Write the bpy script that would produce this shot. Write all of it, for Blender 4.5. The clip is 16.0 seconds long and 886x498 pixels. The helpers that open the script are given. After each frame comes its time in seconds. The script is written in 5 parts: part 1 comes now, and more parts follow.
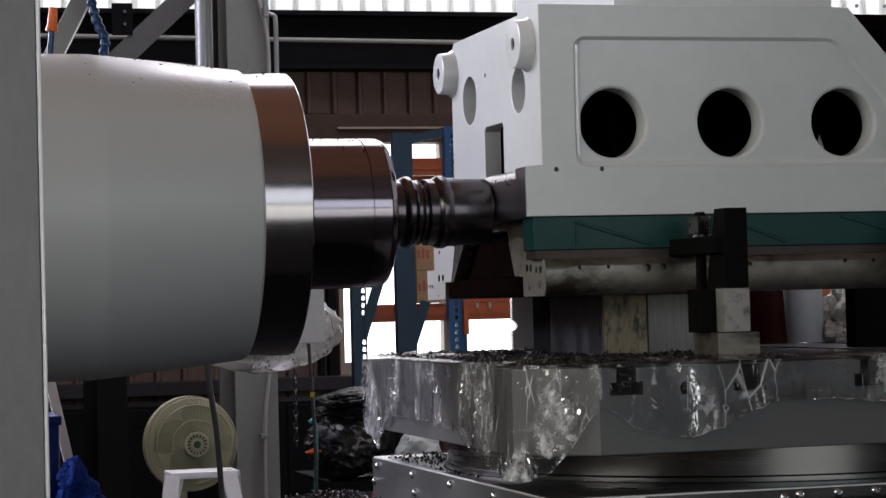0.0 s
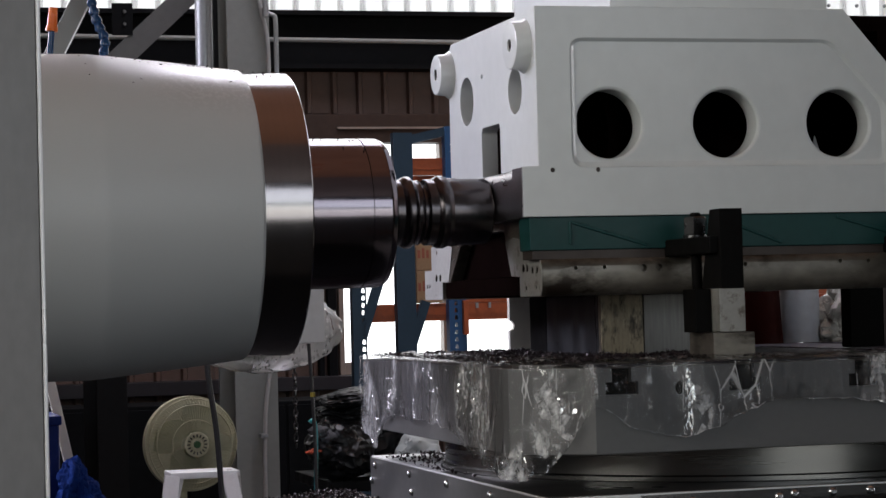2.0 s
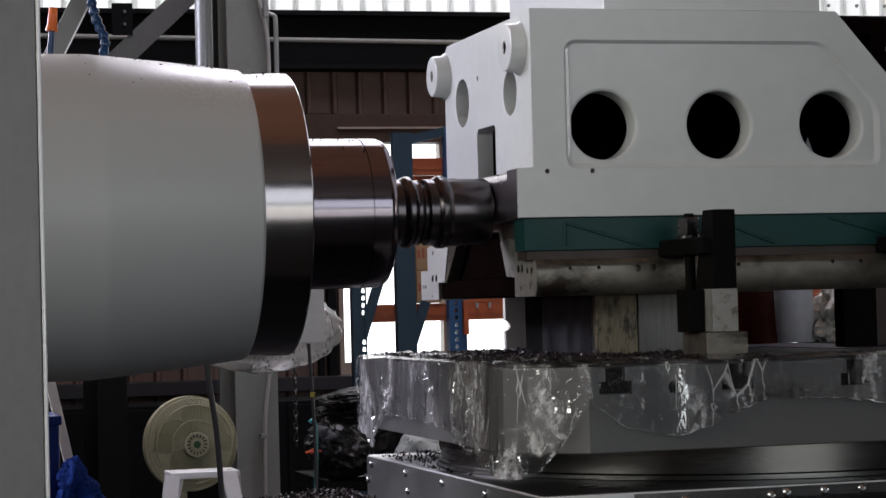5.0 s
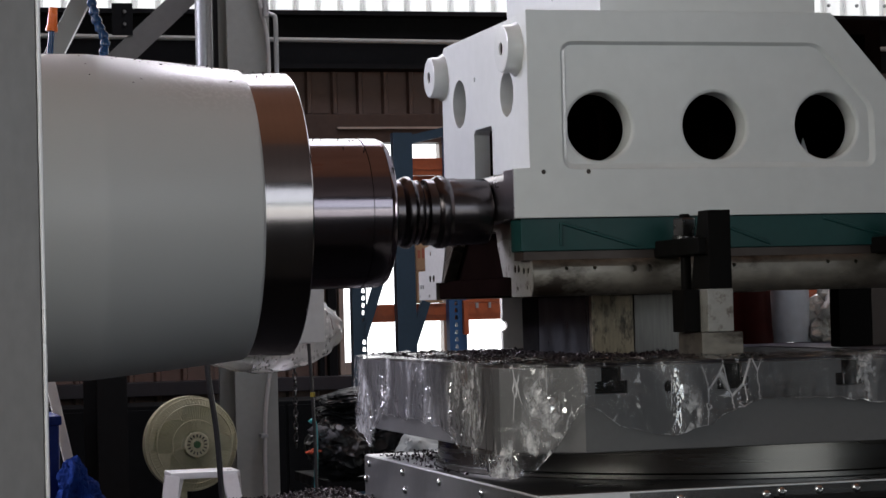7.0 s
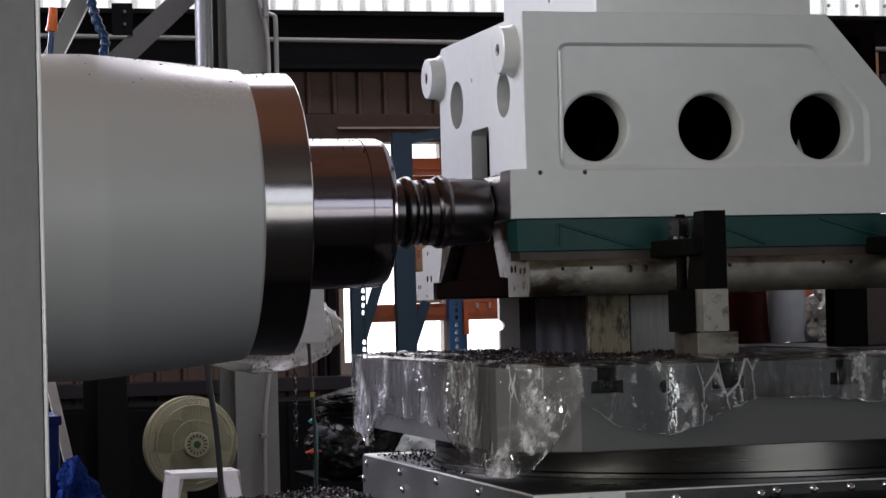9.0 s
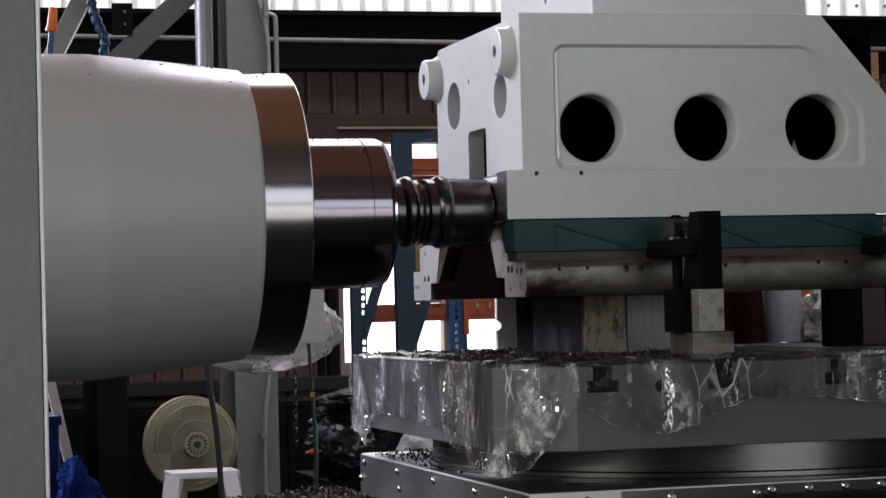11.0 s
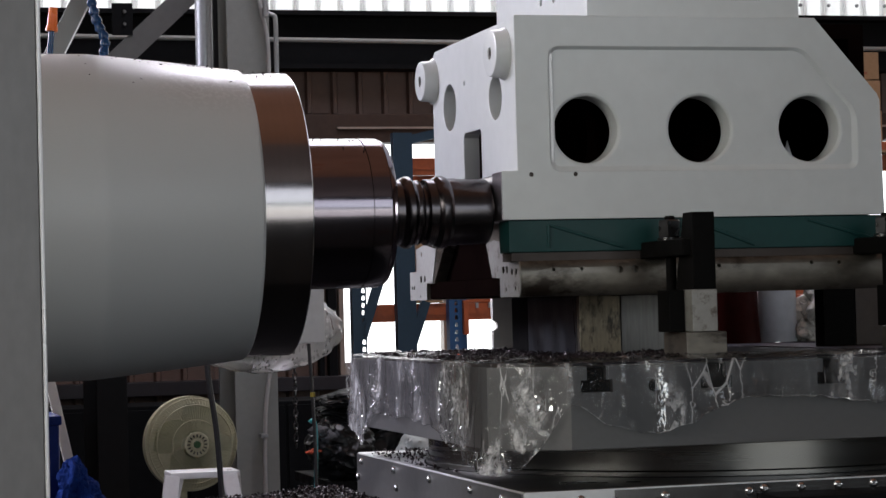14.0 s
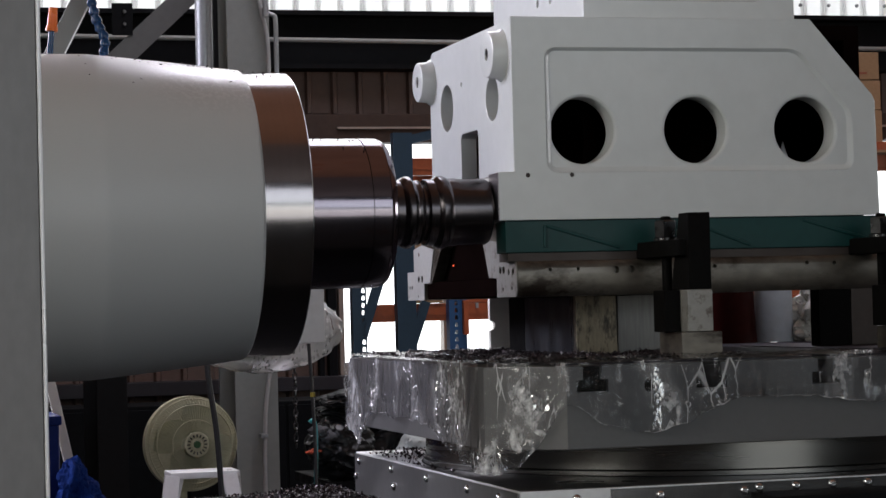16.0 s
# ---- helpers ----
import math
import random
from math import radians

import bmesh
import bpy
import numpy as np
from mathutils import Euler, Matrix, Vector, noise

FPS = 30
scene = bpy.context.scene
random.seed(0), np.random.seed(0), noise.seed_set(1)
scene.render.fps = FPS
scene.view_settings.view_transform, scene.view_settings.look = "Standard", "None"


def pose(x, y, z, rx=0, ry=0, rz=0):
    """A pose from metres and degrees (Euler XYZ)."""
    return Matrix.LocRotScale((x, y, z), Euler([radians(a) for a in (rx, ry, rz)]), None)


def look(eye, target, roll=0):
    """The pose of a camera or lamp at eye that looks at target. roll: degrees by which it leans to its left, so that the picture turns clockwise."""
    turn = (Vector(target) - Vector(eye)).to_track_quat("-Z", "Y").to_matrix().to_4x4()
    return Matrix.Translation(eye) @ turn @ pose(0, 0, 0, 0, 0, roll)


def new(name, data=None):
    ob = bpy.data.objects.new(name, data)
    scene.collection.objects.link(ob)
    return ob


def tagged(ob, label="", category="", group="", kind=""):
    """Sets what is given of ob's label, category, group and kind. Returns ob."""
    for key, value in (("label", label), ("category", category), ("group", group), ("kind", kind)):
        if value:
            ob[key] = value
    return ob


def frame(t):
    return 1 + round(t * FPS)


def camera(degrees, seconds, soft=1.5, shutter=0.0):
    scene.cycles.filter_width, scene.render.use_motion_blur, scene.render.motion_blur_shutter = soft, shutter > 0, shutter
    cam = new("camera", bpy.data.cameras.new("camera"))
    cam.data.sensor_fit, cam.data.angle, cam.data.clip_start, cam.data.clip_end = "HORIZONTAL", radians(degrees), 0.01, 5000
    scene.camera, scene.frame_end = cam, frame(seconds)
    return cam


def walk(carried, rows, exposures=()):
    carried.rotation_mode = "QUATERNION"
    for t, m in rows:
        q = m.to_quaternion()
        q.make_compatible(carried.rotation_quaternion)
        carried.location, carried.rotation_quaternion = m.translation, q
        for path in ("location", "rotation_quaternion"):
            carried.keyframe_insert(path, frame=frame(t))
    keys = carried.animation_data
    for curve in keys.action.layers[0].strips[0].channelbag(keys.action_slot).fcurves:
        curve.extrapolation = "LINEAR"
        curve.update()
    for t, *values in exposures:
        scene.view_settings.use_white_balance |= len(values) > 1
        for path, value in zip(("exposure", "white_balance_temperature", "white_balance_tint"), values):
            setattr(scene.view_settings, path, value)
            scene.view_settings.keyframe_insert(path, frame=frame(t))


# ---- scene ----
# The machine's axes: x along the spindle, y along the table's feed, z up from the hall floor.
EYE, AHEAD = Vector((-0.9434, -3.15, 1.2141)), Vector((0.2674, 0.9633, 0.0251))
FEED = 0.1309            # metres the table travels in 16 s
AXIS_Z = 1.35            # height of the spindle's axis

cam = camera(22.45, 16.0)
VIEW = look(EYE, EYE + AHEAD, -1.5)
walk(cam, [(0.0, VIEW), (16.0, VIEW)], [(0.0, 0.0), (1.0, -0.03), (2.5, -0.06), (4.0, -0.09), (6.5, -0.03), (9.0, 0.01), (11.5, 0.04), (12.5, 0.07), (14.0, 0.0), (16.0, -0.07)])

# ---- light ----
world = bpy.data.worlds.new("sky")
scene.world = world
world.use_nodes = True
wn = world.node_tree.nodes
sky = wn.new("ShaderNodeTexSky")
sky.sky_type, sky.sun_disc = "NISHITA", False
sky.sun_elevation, sky.sun_rotation = radians(45), radians(-27)
world.node_tree.links.new(sky.outputs[0], wn["Background"].inputs[0])
wn["Background"].inputs[1].default_value = 0.12


def area(name, eye, target, w, h, watts, colour):
    data = bpy.data.lights.new(name, "AREA")
    data.shape, data.size, data.size_y, data.energy, data.color = "RECTANGLE", w, h, watts, colour
    ob = new(name, data)
    ob.matrix_world = look(eye, target)
    return ob


sun_data = bpy.data.lights.new("sun", "SUN")
sun_data.energy, sun_data.angle, sun_data.color = 1.2, radians(12), (1.0, 0.96, 0.9)
sun = new("sun", sun_data)
sun.matrix_world = look((-4, 8, 9), (0, 0, 0))
# daylight in the hall's openings: north light panels, roof light, east window, south gate and window
area("north_panel_lamp", (1.0, 8.85, 4.6), (0.2, 0.0, 1.6), 8.0, 2.6, 170, (0.96, 0.97, 1.0))
area("roof_light_lamp", (1.6, 5.5, 6.15), (1.6, 5.5, 0.0), 2.2, 4.0, 175, (0.89, 0.87, 1.0))
# two added fill lamps from the west, in unseen openings made for them
area("west_fill_lamp", (-3.9, 2.6, 3.2), (-1.0, -2.0, 1.4), 2.6, 1.7, 300, (0.87, 0.85, 1.0))
area("far_west_fill_lamp", (-3.9, -1.7, 2.5), (0, -2.3, 1.0), 2.4, 1.6, 122, (1.0, 0.96, 0.88))
area("east_window_lamp", (10.85, -2.5, 1.9), (0.0, -0.2, 1.5), 1.9, 2.1, 105, (0.97, 0.98, 1.0))
area("south_window_lamp", (0.9, -11.9, 4.0), (0.9, 0, 3.4), 9.2, 2.4, 116, (0.985, 0.995, 1.015))
area("south_gate_lamp", (0.9, -11.9, 1.25), (0.9, 0, 1.25), 6.0, 2.3, 66, (0.985, 0.995, 1.015))


# ---- materials ----
def nodes_of(name):
    m = bpy.data.materials.new(name)
    m.use_nodes = True
    return m, m.node_tree.nodes, m.node_tree.links, m.node_tree.nodes["Principled BSDF"]


def surface(name, colour, rough=0.5, metal=0.0, vary=0.15, scale=6.0, fine=60.0, bump=0.1, stretch=(1, 1, 1),
            dark=None, dark_at=0.62, rough_vary=0.12, spec=0.5, coat=0.0, piece=0.0):
    """Paint, metal or stone: cloudy colour at two scales, stains of a second colour, fine relief."""
    m, n, l, b = nodes_of(name)
    tc = n.new("ShaderNodeTexCoord")
    mp = n.new("ShaderNodeMapping")
    mp.inputs["Scale"].default_value = stretch
    l.new(tc.outputs["Object"], mp.inputs[0])
    big, small = n.new("ShaderNodeTexNoise"), n.new("ShaderNodeTexNoise")
    for t, s, d in ((big, scale, 4), (small, fine, 3)):
        t.inputs["Scale"].default_value, t.inputs["Detail"].default_value = s, d
        l.new(mp.outputs[0], t.inputs["Vector"])
    add = n.new("ShaderNodeMath")
    add.operation = "ADD"
    l.new(big.outputs[0], add.inputs[0])
    l.new(small.outputs[0], add.inputs[1])
    rng = n.new("ShaderNodeMapRange")
    rng.inputs[1].default_value, rng.inputs[2].default_value = 0.6, 1.4
    rng.inputs[3].default_value, rng.inputs[4].default_value = 1 - vary, 1 + vary
    l.new(add.outputs[0], rng.inputs[0])
    value = rng.outputs[0]
    if piece:
        info = n.new("ShaderNodeObjectInfo")
        r2 = n.new("ShaderNodeMapRange")
        r2.inputs[3].default_value, r2.inputs[4].default_value = 1 - piece, 1 + piece
        l.new(info.outputs["Random"], r2.inputs[0])
        mul = n.new("ShaderNodeMath")
        mul.operation = "MULTIPLY"
        l.new(value, mul.inputs[0])
        l.new(r2.outputs[0], mul.inputs[1])
        value = mul.outputs[0]
    mix = n.new("ShaderNodeVectorMath")
    mix.operation = "SCALE"
    mix.inputs[0].default_value = colour
    l.new(value, mix.inputs["Scale"])
    out = mix.outputs[0]
    if dark:
        st = n.new("ShaderNodeTexNoise")
        st.inputs["Scale"].default_value, st.inputs["Detail"].default_value = scale * 2.3, 8
        st.inputs["Roughness"].default_value = 0.65
        l.new(mp.outputs[0], st.inputs["Vector"])
        r3 = n.new("ShaderNodeMapRange")
        r3.inputs[1].default_value, r3.inputs[2].default_value = dark_at, dark_at + 0.12
        l.new(st.outputs[0], r3.inputs[0])
        mc = n.new("ShaderNodeMix")
        mc.data_type = "RGBA"
        mc.inputs[7].default_value = (*dark, 1)
        l.new(r3.outputs[0], mc.inputs[0])
        l.new(out, mc.inputs[6])
        out = mc.outputs[2]
    l.new(out, b.inputs["Base Color"])
    rr = n.new("ShaderNodeMapRange")
    rr.inputs[1].default_value, rr.inputs[2].default_value = 0.3, 0.7
    rr.inputs[3].default_value, rr.inputs[4].default_value = max(0.02, rough - rough_vary), min(1, rough + rough_vary)
    l.new(big.outputs[0], rr.inputs[0])
    l.new(rr.outputs[0], b.inputs["Roughness"])
    b.inputs["Metallic"].default_value = metal
    b.inputs["Specular IOR Level"].default_value = spec
    b.inputs["Coat Weight"].default_value = coat
    if bump:
        bp = n.new("ShaderNodeBump")
        bp.inputs["Strength"].default_value, bp.inputs["Distance"].default_value = bump, 0.002
        l.new(small.outputs[0], bp.inputs["Height"])
        l.new(bp.outputs[0], b.inputs["Normal"])
    return m


WHITE_PAINT = surface("white_paint", (0.60, 0.622, 0.622), 0.2, vary=0.04, scale=5, fine=45, bump=0.07, rough_vary=0.0)
HEAD_PAINT = surface("head_paint", (0.425, 0.437, 0.44), 0.38, spec=0.42, vary=0.012, scale=3, fine=300, bump=0.05, rough_vary=0.0)


def wet_top(m):
    """Coolant on the cone's upper front end: a thin glossy coat, broken into drops."""
    n, l, b = m.node_tree.nodes, m.node_tree.links, m.node_tree.nodes["Principled BSDF"]
    tc, xyz, ns, bp = n.new("ShaderNodeTexCoord"), n.new("ShaderNodeSeparateXYZ"), n.new("ShaderNodeTexNoise"), n.new("ShaderNodeBump")
    l.new(tc.outputs["Object"], xyz.inputs[0])
    l.new(tc.outputs["Object"], ns.inputs["Vector"])
    ns.inputs["Scale"].default_value, ns.inputs["Detail"].default_value = 170, 4
    last = None
    for src, lo, hi, a, c in ((xyz.outputs[0], -0.53, -0.45, 0, 1), (xyz.outputs[2], 0.125, 0.16, 0, 1), (ns.outputs[0], 0.42, 0.52, 0.1, 1)):
        r = n.new("ShaderNodeMapRange")
        for socket, v in zip(list(r.inputs)[1:5], (lo, hi, a, c)):
            socket.default_value = v
        l.new(src, r.inputs[0])
        if last:
            k = n.new("ShaderNodeMath")
            k.operation = "MULTIPLY"
            l.new(last, k.inputs[0])
            l.new(r.outputs[0], k.inputs[1])
            last = k.outputs[0]
        else:
            last = r.outputs[0]
    l.new(last, b.inputs["Coat Weight"])
    b.inputs["Coat Roughness"].default_value = 0.1
    b.inputs["Coat IOR"].default_value = 1.75
    bp.inputs["Strength"].default_value, bp.inputs["Distance"].default_value = 0.6, 0.001
    l.new(ns.outputs[0], bp.inputs["Height"])
    l.new(bp.outputs[0], b.inputs["Coat Normal"])


wet_top(HEAD_PAINT)
POST_PAINT = surface("post_paint", (0.2, 0.195, 0.195), 0.45, vary=0.12, scale=5, fine=90, bump=0.12, stretch=(1, 1, 0.5))
GREEN_PAINT = surface("green_paint", (0.008, 0.046, 0.044), 0.4, spec=0.25, vary=0.12, scale=8, fine=80, bump=0.12)
STEEL = surface("turned_steel", (0.33, 0.305, 0.305), 0.15, 1.0, vary=0.07, scale=2, fine=12, bump=0.012, stretch=(40, 0.3, 0.3), rough_vary=0.03)
TOOL_STEEL = surface("tool_steel", (0.105, 0.096, 0.1), 0.24, 1.0, vary=0.1, scale=1.2, fine=14, bump=0.0, stretch=(30, 0.3, 0.3), rough_vary=0.03)
MILLED = surface("milled_iron", (0.15, 0.135, 0.112), 0.34, 0.65, vary=0.4, scale=4, fine=50, bump=0.05, stretch=(-0.8, 1, 1.6), dark=(0.026, 0.019, 0.014), dark_at=0.49)
BLACK_STEEL = surface("black_steel", (0.008, 0.008, 0.0085), 0.5, 0.0, spec=0.04, vary=0.2, scale=12, fine=120, bump=0.1)
# primer taken down to near black: the shade of hollows is in it
CAST_SHADE = surface("shaded_primer", (0.0055, 0.003, 0.0027), 0.9, spec=0.0, vary=0.3, scale=8, fine=60, bump=0.3)
TABLE_PAINT = surface("table_paint", (0.097, 0.096, 0.096), 0.45, vary=0.06, scale=5, fine=120, bump=0.1)
DARK_COVER_STEEL = surface("dark_cover_steel", (0.03, 0.029, 0.029), 0.32, 0.0, spec=0.4, vary=0.15, scale=6, fine=60, bump=0.05)
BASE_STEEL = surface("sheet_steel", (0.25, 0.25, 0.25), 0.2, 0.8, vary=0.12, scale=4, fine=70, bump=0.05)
FLOOR_M = surface("concrete", (0.025, 0.024, 0.023), 0.85, spec=0.1, vary=0.25, scale=1.2, fine=30, bump=0.2, dark=(0.012, 0.012, 0.012))
WALL_M = surface("brown_sheet", (0.1, 0.06, 0.047), 0.55, vary=0.2, scale=1.5, fine=20, bump=0.05)
BEAM_M = surface("beam_paint", (0.009, 0.0095, 0.0105), 0.6, spec=0.04, vary=0.2, scale=2, fine=30, bump=0.05)
COLUMN_M = surface("column_paint", (0.255, 0.265, 0.255), 0.5, spec=0.25, vary=0.08, scale=2, fine=30, bump=0.05)
RACK_BLUE = surface("rack_blue", (0.010, 0.035, 0.065), 0.42, vary=0.15, scale=4, fine=60, bump=0.05)
# the rack blue where it stands brighter lit, that light put into the colour
LIT_BLUE = surface("rack_blue_lit", (0.014, 0.075, 0.2), 0.42, vary=0.15, scale=4, fine=60, bump=0.05)
RED_PRINT = surface("faded_red_print", (0.32, 0.10, 0.06), 0.8, vary=0.2)
RACK_ORANGE = surface("rack_orange", (0.40, 0.085, 0.022), 0.45, vary=0.2, scale=4, fine=60, bump=0.05)


def glow(name, colour, strength):
    m, n, l, b = nodes_of(name)
    e = n.new("ShaderNodeEmission")
    e.inputs[0].default_value, e.inputs[1].default_value = (*colour, 1), strength
    l.new(e.outputs[0], n["Material Output"].inputs[0])
    return m


SKY_GLOW = glow("bright_day", (0.97, 0.98, 1.0), 2.7)
ROOF_M = surface("rusty_roof", (0.5, 0.25, 0.145), 0.6, vary=0.2, scale=0.8, fine=12, bump=0.05)
SILL_M = surface("sill_paint", (0.03, 0.028, 0.032), 0.6, spec=0.2, vary=0.12, scale=2, fine=30, bump=0.05)
LINTEL_M = surface("lintel_paint", (0.05, 0.033, 0.026), 0.6, spec=0.2, vary=0.2, scale=3, fine=30, bump=0.05)
MULLION_M = surface("mullion_paint", (0.3, 0.25, 0.21), 0.5, vary=0.1, scale=2, fine=30, bump=0.05)
DARK_COLUMN_M = surface("dark_column_paint", (0.012, 0.012, 0.0125), 0.6, spec=0.05, vary=0.1, scale=2, fine=30, bump=0.05)
GALV = surface("galvanised", (0.34, 0.35, 0.36), 0.42, 0.45, vary=0.12, scale=8, fine=90, bump=0.04)
ALU = surface("aluminium", (0.85, 0.85, 0.86), 0.35, 0.25, vary=0.06, scale=6, fine=80, bump=0.04)
CABLE_GREY = surface("grey_cable", (0.4, 0.4, 0.4), 0.5, vary=0.1)
DARK_RUBBER = surface("black_rubber", (0.012, 0.012, 0.013), 0.5, vary=0.2)
CARDBOARD = surface("cardboard", (0.36, 0.22, 0.12), 0.8, vary=0.12, scale=5, fine=60, bump=0.1)
PAPER = surface("paper", (0.33, 0.36, 0.35), 0.7, vary=0.06, scale=6, dark=(0.05, 0.3, 0.22), dark_at=0.68)
FAN_PLASTIC = surface("fan_plastic", (0.46, 0.45, 0.31), 0.5, vary=0.15, scale=9, fine=90, bump=0.05)
FAN_BLADE = surface("fan_blade", (0.5, 0.52, 0.37), 0.35, vary=0.12, scale=9, fine=90, bump=0.03)
FAN_CAP = surface("fan_cap", (0.03, 0.09, 0.035), 0.4, vary=0.1)
YELLOW = surface("yellow_tape", (0.35, 0.27, 0.03), 0.5, vary=0.1)
TEAL = surface("turquoise_hose", (0.02, 0.25, 0.27), 0.4, vary=0.1)
BAG_BLACK = surface("black_film", (0.006, 0.0065, 0.007), 0.36, spec=0.25, vary=0.2, scale=6, fine=40, bump=0.04)
CLOTH_GREY = surface("grey_cloth", (0.055, 0.058, 0.064), 0.85, vary=0.2, scale=10, fine=120, bump=0.3)
RED_RAG = surface("red_rag", (0.4, 0.07, 0.03), 0.85, vary=0.2, scale=10, fine=120, bump=0.3)
BLUE_PLASTIC = surface("blue_plastic", (0.007, 0.02, 0.13), 0.5, spec=0.15, vary=0.12, scale=6)
BLUE_CLOTH = surface("blue_cloth", (0.008, 0.03, 0.17), 0.8, spec=0.08, vary=0.25, scale=14, fine=200, bump=0.3)
HOSE_BLUE = surface("hose_blue", (0.007, 0.042, 0.125), 0.22, vary=0.08, scale=20)
ORANGE = surface("orange_plastic", (0.85, 0.17, 0.02), 0.35, vary=0.06, scale=20)
NOSE_STEEL = surface("nose_steel", (0.225, 0.198, 0.222), 0.13, 1.0, vary=0.1, scale=9, fine=90, bump=0.008, stretch=(0.25, 1, 1), rough_vary=0.04, dark=(0.2, 0.09, 0.055), dark_at=0.62)
RING_STEEL = surface("ground_ring", (0.16, 0.158, 0.15), 0.26, 1.0, vary=0.06, scale=3, fine=30, bump=0, stretch=(1, 1, 25), rough_vary=0.04)
RISER_STEEL = surface("riser_steel", (0.165, 0.16, 0.15), 0.4, 0.6, vary=0.38, scale=14, fine=60, bump=0.05, stretch=(4, 4, 0.25))
END_IRON = surface("end_iron", (0.25, 0.23, 0.24), 0.3, 1.0, vary=0.12, scale=8, fine=60, bump=0.015, stretch=(1, 1, 6), rough_vary=0.05)
SEAM_IRON = surface("seam_iron", (0.055, 0.043, 0.037), 0.5, 0.5, vary=0.2, scale=10, fine=60)
WORN_STEEL = surface("worn_steel", (0.09, 0.09, 0.09), 0.3, 0.95, vary=0.2, scale=20, fine=100)
SPECKLED = surface("pitted_steel", (0.28, 0.272, 0.25), 0.5, 0.35, vary=0.15, scale=22, fine=120, bump=0.2, dark=(0.12, 0.1, 0.085), dark_at=0.53)
SCREW = surface("screw_steel", (0.55, 0.55, 0.56), 0.25, 1.0, vary=0.05)
PALE_IRON = surface("pale_iron", (0.42, 0.42, 0.4), 0.5, 0.1, vary=0.1, scale=20, fine=120, bump=0.08, dark=(0.3, 0.29, 0.27), dark_at=0.66)
RED_IRON = surface("red_iron", (0.03, 0.0038, 0.0028), 0.5, spec=0.04, vary=0.2, scale=10, fine=60, bump=0.1)
SWARF = surface("swarf", (0.034, 0.024, 0.027), 0.38, 0.6, vary=0.4, scale=150, fine=400, bump=0)


def clear_sheet():
    """White corrugated plastic that lets daylight through."""
    m, n, l, b = nodes_of("light_sheet")
    tr, df, mix = n.new("ShaderNodeBsdfTranslucent"), n.new("ShaderNodeBsdfDiffuse"), n.new("ShaderNodeMixShader")
    ns, tc, cr = n.new("ShaderNodeTexNoise"), n.new("ShaderNodeTexCoord"), n.new("ShaderNodeMapRange")
    ns.inputs["Scale"].default_value = 3.0
    l.new(tc.outputs["Object"], ns.inputs["Vector"])
    cr.inputs[3].default_value, cr.inputs[4].default_value = 0.75, 0.98
    l.new(ns.outputs[0], cr.inputs[0])
    cm = n.new("ShaderNodeCombineColor")
    for k in range(3):
        l.new(cr.outputs[0], cm.inputs[k])
    l.new(cm.outputs[0], tr.inputs[0])
    df.inputs[0].default_value = (0.8, 0.82, 0.8, 1)
    mix.inputs[0].default_value = 0.25
    l.new(tr.outputs[0], mix.inputs[1])
    l.new(df.outputs[0], mix.inputs[2])
    l.new(mix.outputs[0], n["Material Output"].inputs[0])
    return m


